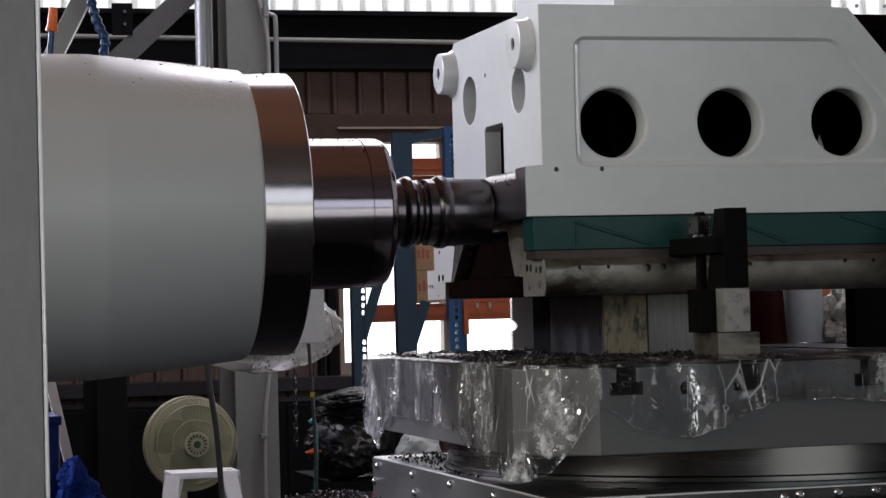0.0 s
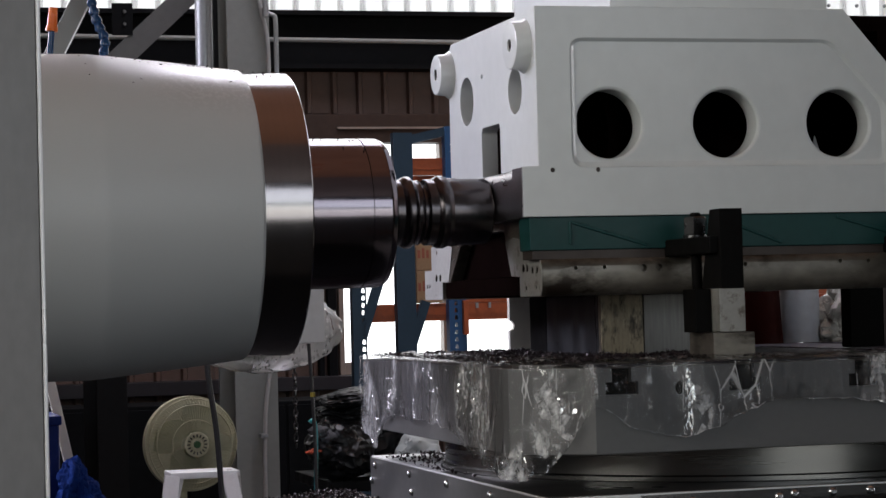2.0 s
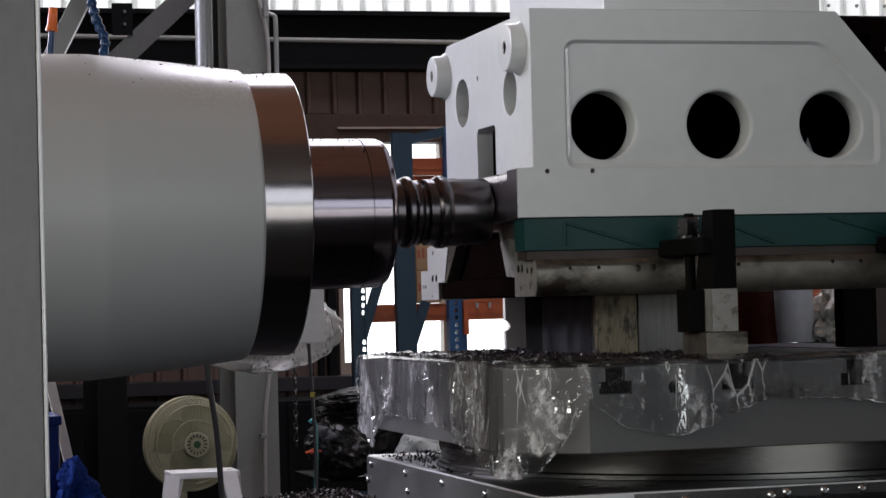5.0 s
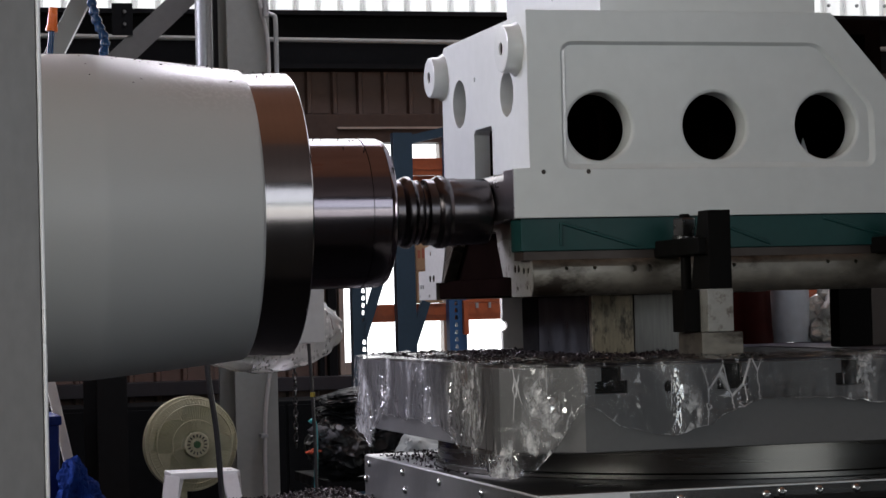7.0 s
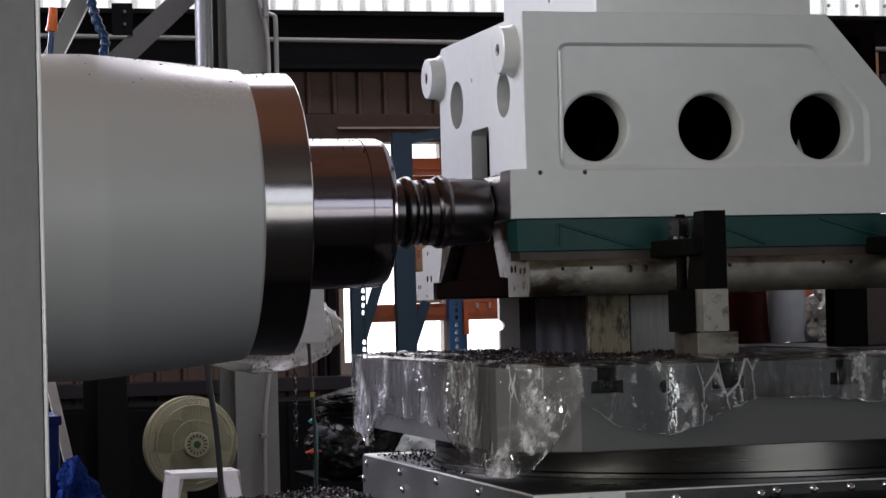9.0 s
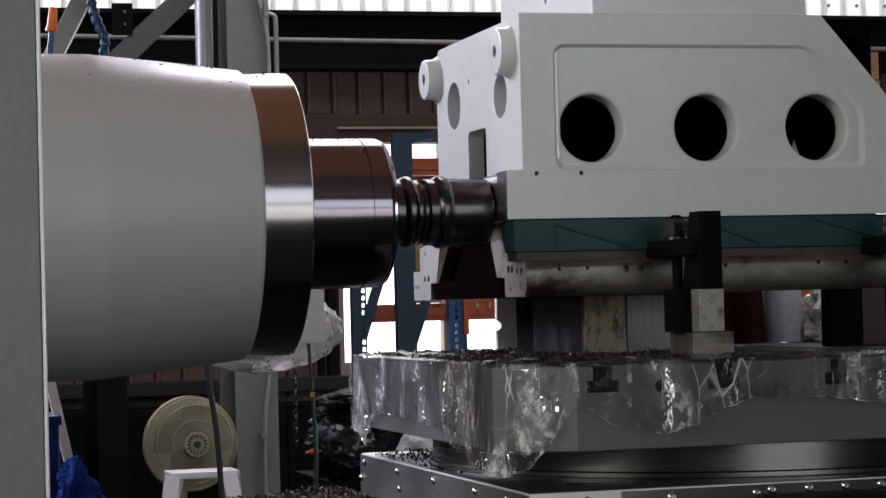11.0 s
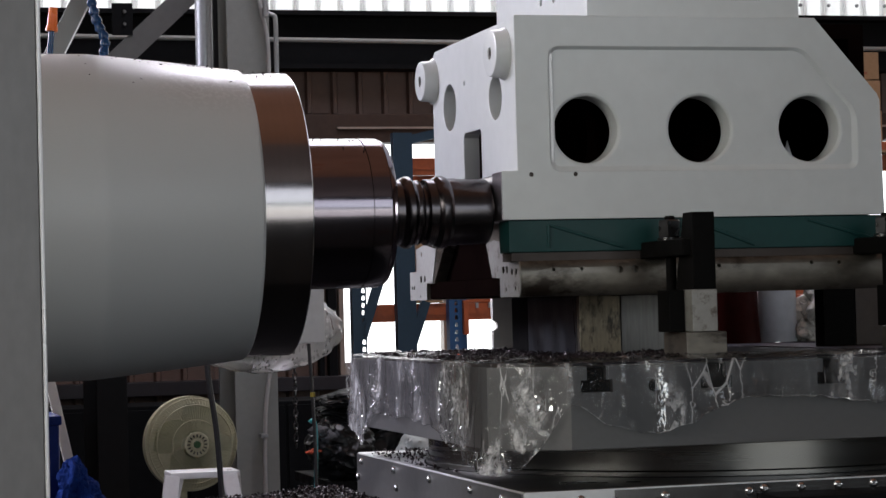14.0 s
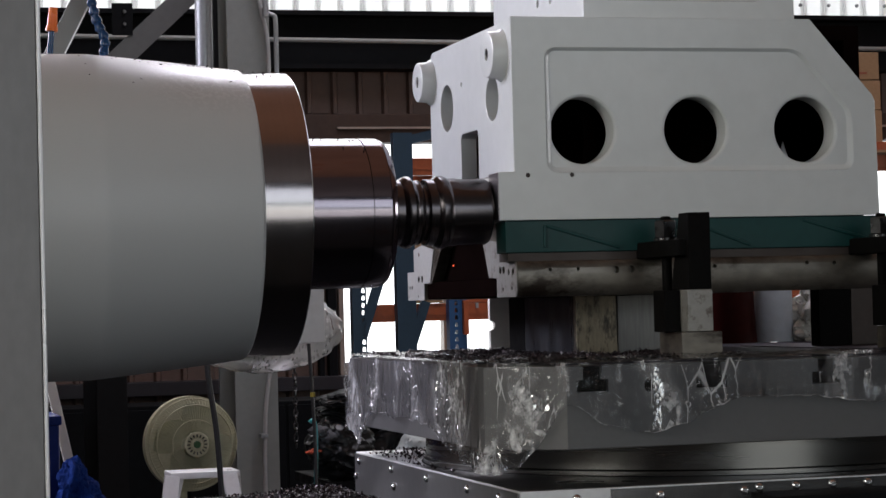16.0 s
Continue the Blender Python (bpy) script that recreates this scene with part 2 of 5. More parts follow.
def film_material(name, clear, milk, rough=0.12, patchy=0.53, crumple=None, threads=0.5):
    """Thin clear plastic: see-through, with milky crumpled patches, long straight creases and small glints."""
    m, n, l, b = nodes_of(name)

    def math_node(op, a, c):
        k = n.new("ShaderNodeMath")
        k.operation, k.use_clamp = op, True
        for socket, v in zip(k.inputs, (a, c)):
            if isinstance(v, (int, float)):
                socket.default_value = v
            else:
                l.new(v, socket)
        return k.outputs[0]

    def ramp(src, lo, hi, a, c):
        k = n.new("ShaderNodeMapRange")
        for socket, v in zip(list(k.inputs)[1:5], (lo, hi, a, c)):
            socket.default_value = v
        l.new(src, k.inputs[0])
        return k.outputs[0]

    tc = n.new("ShaderNodeTexCoord")

    def coords(stretch, turn):
        k = n.new("ShaderNodeMapping")
        k.inputs["Scale"].default_value, k.inputs["Rotation"].default_value = stretch, turn
        l.new(tc.outputs["Object"], k.inputs[0])
        return k.outputs[0]

    def cloud(at, scale, detail=4, distort=0.0):
        k = n.new("ShaderNodeTexNoise")
        k.inputs["Scale"].default_value, k.inputs["Detail"].default_value = scale, detail
        k.inputs["Distortion"].default_value = distort
        l.new(at, k.inputs["Vector"])
        return k.outputs[0]

    def cells(at, scale, edge):
        k = n.new("ShaderNodeTexVoronoi")
        k.feature = "DISTANCE_TO_EDGE" if edge else "F1"
        k.inputs["Scale"].default_value = scale
        l.new(at, k.inputs["Vector"])
        return k.outputs["Distance"] if edge else k.outputs["Color"]

    def grey(col):
        k = n.new("ShaderNodeSeparateColor")
        l.new(col, k.inputs[0])
        return k.outputs[0]

    tall, lean, plain = coords((1, 1, 0.42), (0.0, 0.0, 0.4)), coords((1, 1, 0.2), (0.35, -0.3, 0.8)), coords((1, 1, 1), (0, 0, 0))
    patch = ramp(cloud(tall, 9, 5, 0.6), patchy, patchy + 0.09, 0.0, 1.0)
    if crumple:
        away, near = n.new("ShaderNodeVectorMath"), n.new("ShaderNodeVectorMath")
        away.operation, near.operation = "SUBTRACT", "LENGTH"
        away.inputs[1].default_value = crumple
        l.new(tc.outputs["Object"], away.inputs[0])
        lean_in = n.new("ShaderNodeMapping")
        lean_in.inputs["Scale"].default_value, lean_in.inputs["Rotation"].default_value = (1, 1, 0.55), (0.0, 0.55, 0.0)
        l.new(away.outputs[0], lean_in.inputs[0])
        l.new(lean_in.outputs[0], near.inputs[0])
        edge = n.new("ShaderNodeMath")
        edge.operation = "MULTIPLY_ADD"
        edge.inputs[1].default_value = 0.09
        l.new(cloud(plain, 45, 5), edge.inputs[0])
        l.new(near.outputs["Value"], edge.inputs[2])
        patch = math_node("MAXIMUM", patch, ramp(edge.outputs[0], 0.066, 0.084, 1.0, 0.0))
    shred = ramp(cloud(tall, 60, 6, 0.3), 0.36, 0.66, 0.0, 1.0)
    folds = math_node("MULTIPLY", ramp(cells(tall, 75, True), 0.0, 0.05, 0.55, 0.0), shred)
    flat = ramp(grey(cells(tall, 75, False)), 0.35, 1.0, 0.0, 0.5)
    inside = math_node("MULTIPLY", patch, math_node("MAXIMUM", math_node("MULTIPLY", shred, 0.75), math_node("ADD", flat, folds)))
    inside = math_node("MULTIPLY", inside, ramp(cloud(plain, 120, 3), 0.35, 0.6, 0.45, 1.0))
    crease = math_node("MULTIPLY", ramp(cells(lean, 22, True), 0.0, 0.022, 1.0, 0.0), ramp(cloud(plain, 14, 2), 0.46, 0.56, 0.0, 0.6))
    steep = coords((1, 1, 0.16), (-0.4, 0.45, 0.2))
    fine_crease = math_node("MULTIPLY", ramp(cells(steep, 40, True), 0.0, 0.03, 1.0, 0.0), ramp(cloud(plain, 22, 2), 0.5, 0.6, 0.0, threads))
    crease = math_node("MAXIMUM", crease, fine_crease)
    haze = math_node("ADD", ramp(cloud(lean, 20, 3), 0.45, 0.75, 0.0, min(0.1, clear * 3)), clear)
    amount = math_node("MAXIMUM", math_node("MULTIPLY", math_node("MAXIMUM", math_node("MULTIPLY", inside, 1.3), crease), milk), haze)

    tp, gl, tr, df = n.new("ShaderNodeBsdfTransparent"), n.new("ShaderNodeBsdfGlossy"), n.new("ShaderNodeBsdfTranslucent"), n.new("ShaderNodeBsdfDiffuse")
    tp.inputs[0].default_value = (0.95, 0.95, 0.955, 1)
    gl.inputs["Roughness"].default_value = rough
    tr.inputs[0].default_value = df.inputs[0].default_value = (0.9, 0.9, 0.91, 1)
    body, half, full = n.new("ShaderNodeMixShader"), n.new("ShaderNodeMixShader"), n.new("ShaderNodeMixShader")
    half.inputs[0].default_value = 0.75
    l.new(tr.outputs[0], half.inputs[1])
    l.new(df.outputs[0], half.inputs[2])
    l.new(amount, body.inputs[0])
    l.new(tp.outputs[0], body.inputs[1])
    l.new(half.outputs[0], body.inputs[2])
    # gloss comes from the small tilted folds more than from the flat film
    fr = n.new("ShaderNodeFresnel")
    fr.inputs[0].default_value = 1.3
    fold = math_node("MULTIPLY", ramp(grey(cells(steep, 150, False)), 0.84, 0.88, 0.0, 0.6), ramp(patch, 0.0, 1.0, 0.15, 1.0))
    l.new(math_node("MAXIMUM", fr.outputs[0], fold), full.inputs[0])
    l.new(body.outputs[0], full.inputs[1])
    l.new(gl.outputs[0], full.inputs[2])
    bp = n.new("ShaderNodeBump")
    bp.inputs["Strength"].default_value, bp.inputs["Distance"].default_value = 0.4, 0.0015
    l.new(cells(tall, 190, True), bp.inputs["Height"])
    l.new(bp.outputs[0], gl.inputs["Normal"])
    l.new(full.outputs[0], n["Material Output"].inputs[0])
    return m


BOX_PAINT = surface("box_paint", (0.55, 0.56, 0.54), 0.5, vary=0.08, scale=6, fine=40, bump=0.05)
BRACE_M = surface("brace_paint", (0.11, 0.11, 0.11), 0.5, vary=0.1, scale=3, fine=30, bump=0.05)
JACK_PAINT = surface("jack_paint", (0.55, 0.58, 0.63), 0.5, vary=0.1, scale=12, fine=80, bump=0.05)
HALL_GREY = surface("grey_roof", (0.26, 0.2, 0.18), 0.6, vary=0.15, scale=0.8, fine=12, bump=0.05)
HOT = glow("hot_iron", (1.0, 0.12, 0.05), 1.5)
CLEAR_SHEET = clear_sheet()
FILM = film_material("clear_film", 0.015, 1.0, 0.1, 0.5, (-0.03, -0.405, 1.055))
FRONT_FILM = film_material("clear_front_film", 0.012, 0.85, 0.07, 0.59, threads=0.14)
FOIL = surface("crumpled_foil", (0.62, 0.6, 0.55), 0.25, 0.3, vary=0.3, scale=30, fine=160, bump=0.15)
DARK_BLOCK = surface("dark_ground_steel", (0.032, 0.034, 0.04), 0.36, 0.6, vary=0.25, scale=14, fine=70, bump=0.05, stretch=(2, 2, 0.5))
PLATE_PAINT = surface("plate_paint", (0.8, 0.77, 0.7), 0.5, vary=0.08, scale=8, fine=60, bump=0.05)
BLACK_OXIDE = surface("black_oxide", (0.006, 0.0057, 0.0055), 0.5, spec=0.02, vary=0.25, scale=12, fine=120, bump=0.08)
GOLD_IRON = surface("tarnished_iron", (0.27, 0.225, 0.155), 0.4, 0.45, vary=0.45, scale=14, fine=70, bump=0.1, stretch=(2, 2, 0.7), dark=(0.05, 0.042, 0.032), dark_at=0.5)
TOP_STEEL = surface("scraped_top", (0.075, 0.072, 0.088), 0.75, 0.0, spec=0.1, vary=0.35, scale=26, fine=140, bump=0.35, dark=(0.03, 0.028, 0.032), dark_at=0.55)
# the same saddle sheet on its side, the dimmer light put into the colour
SIDE_STEEL = surface("dim_side_sheet_steel", (0.15, 0.15, 0.148), 0.35, 0.6, vary=0.12, scale=4, fine=70, bump=0.05)
# and on its top, with the windows' reflection put into the pale colour
COVER_STEEL = surface("sheet_steel_with_sheen", (0.66, 0.66, 0.66), 0.42, 0.5, vary=0.12, scale=6, fine=70, bump=0.04)
MILKY_FILM = film_material("milky_film", 0.42, 0.85, 0.2, 0.45)


# ---- mesh helpers ----
def part(name, bm, material, parent=None, label="", smooth=35, m=None):
    me = bpy.data.meshes.new(name)
    bmesh.ops.recalc_face_normals(bm, faces=bm.faces)
    bm.to_mesh(me)
    bm.free()
    if smooth:
        me.shade_smooth()
        me.set_sharp_from_angle(angle=radians(smooth))
    me.materials.append(material)
    ob = new(name, me)
    if 0 < smooth < 60:
        md = ob.modifiers.new("flat_faces", "WEIGHTED_NORMAL")
        md.weight, md.keep_sharp = 100, True
    if parent:
        ob.parent = parent
    if m:
        ob.matrix_basis = m
    if label:
        ob["label"] = label
    return ob


def thing(name, label, category, m=None, group="", kind=""):
    ob = new(name)
    ob.empty_display_size = 0.05
    if m:
        ob.matrix_basis = m
    return tagged(ob, label, category, group, kind)


def box(bm, x0, x1, y0, y1, z0, z1, bev=0.0, seg=2):
    tmp = bmesh.new()
    bmesh.ops.create_cube(tmp, size=1, matrix=Matrix.LocRotScale(((x0 + x1) / 2, (y0 + y1) / 2, (z0 + z1) / 2), None, (abs(x1 - x0), abs(y1 - y0), abs(z1 - z0))))
    if bev:
        bmesh.ops.bevel(tmp, geom=tmp.edges[:], offset=bev, segments=seg, affect="EDGES", profile=0.5)
    return pour(bm, tmp)


def pour(bm, tmp, m=None):
    """Adds the mesh tmp, moved by m, to bm."""
    if m:
        tmp.transform(m)
    me = bpy.data.meshes.new("tmp")
    tmp.to_mesh(me)
    tmp.free()
    bm.from_mesh(me)
    bpy.data.meshes.remove(me)
    return bm


def boxed(x0, x1, y0, y1, z0, z1, bev=0.0, seg=2):
    return box(bmesh.new(), x0, x1, y0, y1, z0, z1, bev, seg)


def lathe(profile, n=96, axis="x", bm=None, at=(0, 0, 0)):
    """Turns (along, radius) pairs round an axis."""
    tmp = bmesh.new()
    rings = []
    for a, r in profile:
        ring = []
        for i in range(n):
            c, s = math.cos(2 * math.pi * i / n) * r, math.sin(2 * math.pi * i / n) * r
            ring.append(tmp.verts.new({"x": (a, c, s), "y": (c, a, s), "z": (c, s, a)}[axis]))
        rings.append(ring)
    for p, q in zip(rings, rings[1:]):
        for i in range(n):
            tmp.faces.new((p[i], p[(i + 1) % n], q[(i + 1) % n], q[i]))
    if profile[0][1] > 1e-6:
        tmp.faces.new(rings[0][::-1])
    if profile[-1][1] > 1e-6:
        tmp.faces.new(rings[-1])
    bmesh.ops.remove_doubles(tmp, verts=tmp.verts, dist=1e-6)
    bmesh.ops.recalc_face_normals(tmp, faces=tmp.faces)
    return pour(bm if bm is not None else bmesh.new(), tmp, Matrix.Translation(at))


def circle(cx, cy, r, n=40):
    return [(cx + r * math.cos(2 * math.pi * i / n), cy + r * math.sin(2 * math.pi * i / n)) for i in range(n)]


def rounded(points, r, n=5):
    """A polygon with its corners rounded."""
    out = []
    for i, p in enumerate(points):
        a, b, c = Vector(points[i - 1]), Vector(p), Vector(points[(i + 1) % len(points)])
        u, v = (a - b), (c - b)
        k = min(r, u.length * 0.45, v.length * 0.45)
        s, e = b + u.normalized() * k, b + v.normalized() * k
        for j in range(n + 1):
            t = j / n
            q = s * (1 - t) ** 2 + b * 2 * t * (1 - t) + e * t * t
            out.append((q.x, q.y))
    return out


def sheet(loops, thick, m, bev=0.0, bm=None):
    """A flat plate of the first loop with the others as openings; its local z is its thickness, from 0 to thick."""
    cu = bpy.data.curves.new("tmp", "CURVE")
    cu.dimensions, cu.fill_mode, cu.extrude = "2D", "BOTH", thick / 2 - bev
    cu.bevel_depth, cu.bevel_resolution = bev, 1
    cu.offset = -bev
    for pts in loops:
        sp = cu.splines.new("POLY")
        sp.points.add(len(pts) - 1)
        for q, (x, y) in zip(sp.points, pts):
            q.co = (x, y, 0, 1)
        sp.use_cyclic_u = True
    ob = bpy.data.objects.new("tmp", cu)
    scene.collection.objects.link(ob)
    me = bpy.data.meshes.new_from_object(ob)
    tmp = bmesh.new()
    tmp.from_mesh(me)
    bpy.data.objects.remove(ob)
    bpy.data.curves.remove(cu)
    bpy.data.meshes.remove(me)
    bmesh.ops.remove_doubles(tmp, verts=tmp.verts, dist=1e-5)
    tmp.transform(Matrix.Translation((0, 0, thick / 2)))
    return pour(bm if bm is not None else bmesh.new(), tmp, m)


# planes for sheet(): drawn in (x, z) with thickness towards +y, and in (y, z) with thickness towards +x
def plane_xz(y):
    return Matrix(((1, 0, 0, 0), (0, 0, 1, y), (0, 1, 0, 0), (0, 0, 0, 1)))


def plane_yz(x):
    return Matrix(((0, 0, 1, x), (1, 0, 0, 0), (0, 1, 0, 0), (0, 0, 0, 1)))


def tube(points, r, n=10, bm=None):
    """A round cable or pipe along points."""
    cu = bpy.data.curves.new("tmp", "CURVE")
    cu.dimensions, cu.bevel_depth, cu.bevel_resolution, cu.use_fill_caps = "3D", r, max(1, n // 4), True
    sp = cu.splines.new("NURBS" if len(points) > 3 else "POLY")
    sp.points.add(len(points) - 1)
    for q, p in zip(sp.points, points):
        q.co = (*p, 1)
    sp.use_endpoint_u = True
    sp.order_u, sp.resolution_u = min(4, len(points)), 8
    ob = bpy.data.objects.new("tmp", cu)
    scene.collection.objects.link(ob)
    me = bpy.data.meshes.new_from_object(ob)
    tmp = bmesh.new()
    tmp.from_mesh(me)
    bpy.data.objects.remove(ob)
    bpy.data.curves.remove(cu)
    bpy.data.meshes.remove(me)
    return pour(bm if bm is not None else bmesh.new(), tmp)


def carve(bm, cutters):
    """bm with the cutters' shapes taken away."""
    obs = []
    for b in [bm] + cutters:
        bmesh.ops.recalc_face_normals(b, faces=b.faces)
        me = bpy.data.meshes.new("tmp")
        b.to_mesh(me)
        b.free()
        obs.append(new("tmp", me))
    for c in obs[1:]:
        md = obs[0].modifiers.new("cut", "BOOLEAN")
        md.operation, md.object, md.solver = "DIFFERENCE", c, "EXACT"
    bpy.context.view_layer.update()
    me = bpy.data.meshes.new_from_object(obs[0].evaluated_get(bpy.context.evaluated_depsgraph_get()))
    out = bmesh.new()
    out.from_mesh(me)
    for o in obs:
        bpy.data.objects.remove(o)
    bpy.data.meshes.remove(me)
    return out


def drill(x, y, z, r, axis="y", depth=0.02, n=20):
    return lathe([(-depth, 0), (-depth, r), (depth, r), (depth, 0)], n, axis, at=(x, y, z))


def beam(p, q, w, h, bev=0.0, up=(0, 0, 1)):
    """A bar of section w x h from p to q."""
    p, q = Vector(p), Vector(q)
    z = (q - p).normalized()
    x = Vector(up).cross(z).normalized()
    m = Matrix((x, z.cross(x), z)).transposed().to_4x4()
    bm = boxed(-w / 2, w / 2, -h / 2, h / 2, 0, (q - p).length, bev)
    bm.transform(Matrix.Translation(p) @ m)
    return bm


def lump(points_r, seed, rough=0.25, sub=4, squash=1.0):
    """Soft heaps: several swollen lumps in one mesh, with folds."""
    bm = bmesh.new()
    for k, (x, y, z, r) in enumerate(points_r):
        tmp = bmesh.new()
        bmesh.ops.create_icosphere(tmp, subdivisions=sub, radius=r)
        for v in tmp.verts:
            d = v.co.normalized()
            a = noise.noise(d * 1.6 + Vector((seed, k, 0))) * rough
            f = (0.5 - abs(noise.noise(d * 4.5 + Vector((k, seed, 3))))) * rough * 0.7
            v.co *= 1 + a + f
            v.co.z *= squash
        pour(bm, tmp, Matrix.Translation((x, y, z)))
    return bm


# ---- hall ----
def ribbed(x0, x1, y, z0, z1, pitch=0.146, depth=0.03):
    """Folded sheet: flat pans with narrow raised ribs, 12 mm thick."""
    bm = bmesh.new()
    pts, x = [], x0
    while x < x1:
        pts += [(x, y), (x + pitch * 0.72, y), (x + pitch * 0.79, y - depth), (x + pitch * 0.93, y - depth)]
        x += pitch
    loop = pts + [(px, py + 0.012) for px, py in reversed(pts)]
    n = len(loop)
    lo = [bm.verts.new((px, py, z0)) for px, py in loop]
    hi = [bm.verts.new((px, py, z1)) for px, py in loop]
    for i in range(n):
        bm.faces.new((lo[i], lo[(i + 1) % n], hi[(i + 1) % n], hi[i]))
    h = len(pts)
    for i in range(h - 1):
        bm.faces.new((hi[i], hi[i + 1], hi[n - 2 - i], hi[n - 1 - i]))
        bm.faces.new((lo[i + 1], lo[i], lo[n - 1 - i], lo[n - 2 - i]))
    return bm


def hall():
    f = part("floor", boxed(-4.2, 11, -12.2, 9.4, -0.2, 0), FLOOR_M, smooth=0)
    tagged(f, "oily dark grey concrete workshop floor", "floor", kind="structure")
    c = part("ceiling", boxed(-4.2, 11, -3.4, 9.4, 6.2, 6.35), ROOF_M, smooth=0)
    tagged(c, "rust-brown sheet-metal hall roof", "ceiling", kind="structure")
    c = part("ceiling_south", boxed(-4.2, 11, -12.2, -3.4, 6.2, 6.35), HALL_GREY, smooth=0)
    tagged(c, "grey sheet-metal hall roof", "ceiling", kind="structure")
    w = part("wall_east", sheet([[(-12, 0), (9.4, 0), (9.4, 6.2), (-12, 6.2)], [(-3.5, 0.8), (-1.5, 0.8), (-1.5, 3.0), (-3.5, 3.0)]], 0.2, plane_yz(11.0)), WALL_M, smooth=0)
    tagged(w, "brown sheet-metal hall wall with a window opening", "wall", kind="structure")
    # wide openings: the south wall's window and gate; the west wall's two hold added lamps
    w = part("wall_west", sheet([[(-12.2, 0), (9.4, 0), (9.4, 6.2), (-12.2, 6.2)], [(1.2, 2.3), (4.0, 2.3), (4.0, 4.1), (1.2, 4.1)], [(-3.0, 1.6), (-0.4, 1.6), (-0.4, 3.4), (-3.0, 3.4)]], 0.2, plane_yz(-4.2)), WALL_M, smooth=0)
    tagged(w, "brown sheet-metal hall wall with two openings made for added lamps", "wall", kind="structure")
    w = part("wall_south", sheet([[(-4.0, 0), (11, 0), (11, 6.2), (-4.0, 6.2)], [(-3.8, 2.7), (5.6, 2.7), (5.6, 5.3), (-3.8, 5.3)], [(-2.2, 0.04), (4.0, 0.04), (4.0, 2.45), (-2.2, 2.45)]], 0.2, plane_xz(-12.2)), BEAM_M, smooth=0)
    tagged(w, "dark sheet-metal hall wall with an open gate and a long window", "wall", kind="structure")


def north_wall():
    t = thing("wall_north", "brown ribbed sheet-metal wall with bright windows and white light panels", "wall", kind="structure")
    part("panel", ribbed(-4, 11, 9.0, 2.29, 2.6), WALL_M, t, smooth=0)
    part("panel", ribbed(-4, 1.812, 9.0, 0.83, 2.3), WALL_M, t, smooth=0)
    part("panel", ribbed(-4, 11, 9.0, 0.0, 0.78), WALL_M, t, smooth=0)
    part("light_panel", ribbed(-4, 11, 9.0, 2.86, 6.1, 0.128, 0.035), CLEAR_SHEET, t, "white translucent corrugated light panel", smooth=0)
    for k in range(12):
        part("panel_screw", lathe([(8.953, 0.0), (8.953, 0.009), (8.966, 0.011), (8.966, 0.0)], 10, "y", at=(3.924 + 0.182 * k, 0, 2.932)), GALV, t)
    bm = boxed(-4, 11, 8.80, 8.98, 2.530, 2.555)
    box(bm, -4, 11, 8.80, 8.98, 2.825, 2.850)
    box(bm, -4, 11, 8.92, 8.94, 2.555, 2.825)
    part("girt", bm, BEAM_M, t, "dark painted steel girt")
    part("lintel", boxed(-4, 11, 8.86, 9.02, 2.125, 2.285, 0.006), LINTEL_M, t, "brown painted window lintel")
    part("lintel_lip", boxed(1.80, 11, 8.84, 8.857, 2.20, 2.211), MULLION_M, t)
    part("sill", boxed(-4, 11, 8.82, 9.05, 0.765, 0.84, 0.006), SILL_M, t, "grey painted sill rail")
    for x in (1.822, 2.423, 3.2, 4.1, 5.0):
        part("mullion", boxed(x - 0.014, x + 0.014, 8.95, 9.03, 0.84, 2.16, 0.003), MULLION_M, t)
    part("panel", ribbed(1.88, 1.99, 9.0, 1.86, 2.16), WALL_M, t, smooth=0)
    part("window_rail", boxed(1.837, 11, 8.96, 9.02, 0.84, 0.908, 0.003), MULLION_M, t)
    b = part("backdrop", boxed(-9, 15, 12.0, 12.02, -1, 9), SKY_GLOW)
    tagged(b, "bright overcast daylight outside the windows", "backdrop", kind="structure")
    p = part("ceiling_pipe", tube([(-4, 8.785, 2.735), (10.9, 8.785, 2.60)], 0.013), COLUMN_M)
    tagged(p, "thin white painted pipe along the girt", "pipe")
    # brown cladding strips beside the window, behind the rack
    for x, w in ((1.68, 0.03), (1.735, 0.05)):
        part("batten", boxed(x, x + w, 8.9, 8.96, 0.84, 2.16, 0.004), BEAM_M, t)


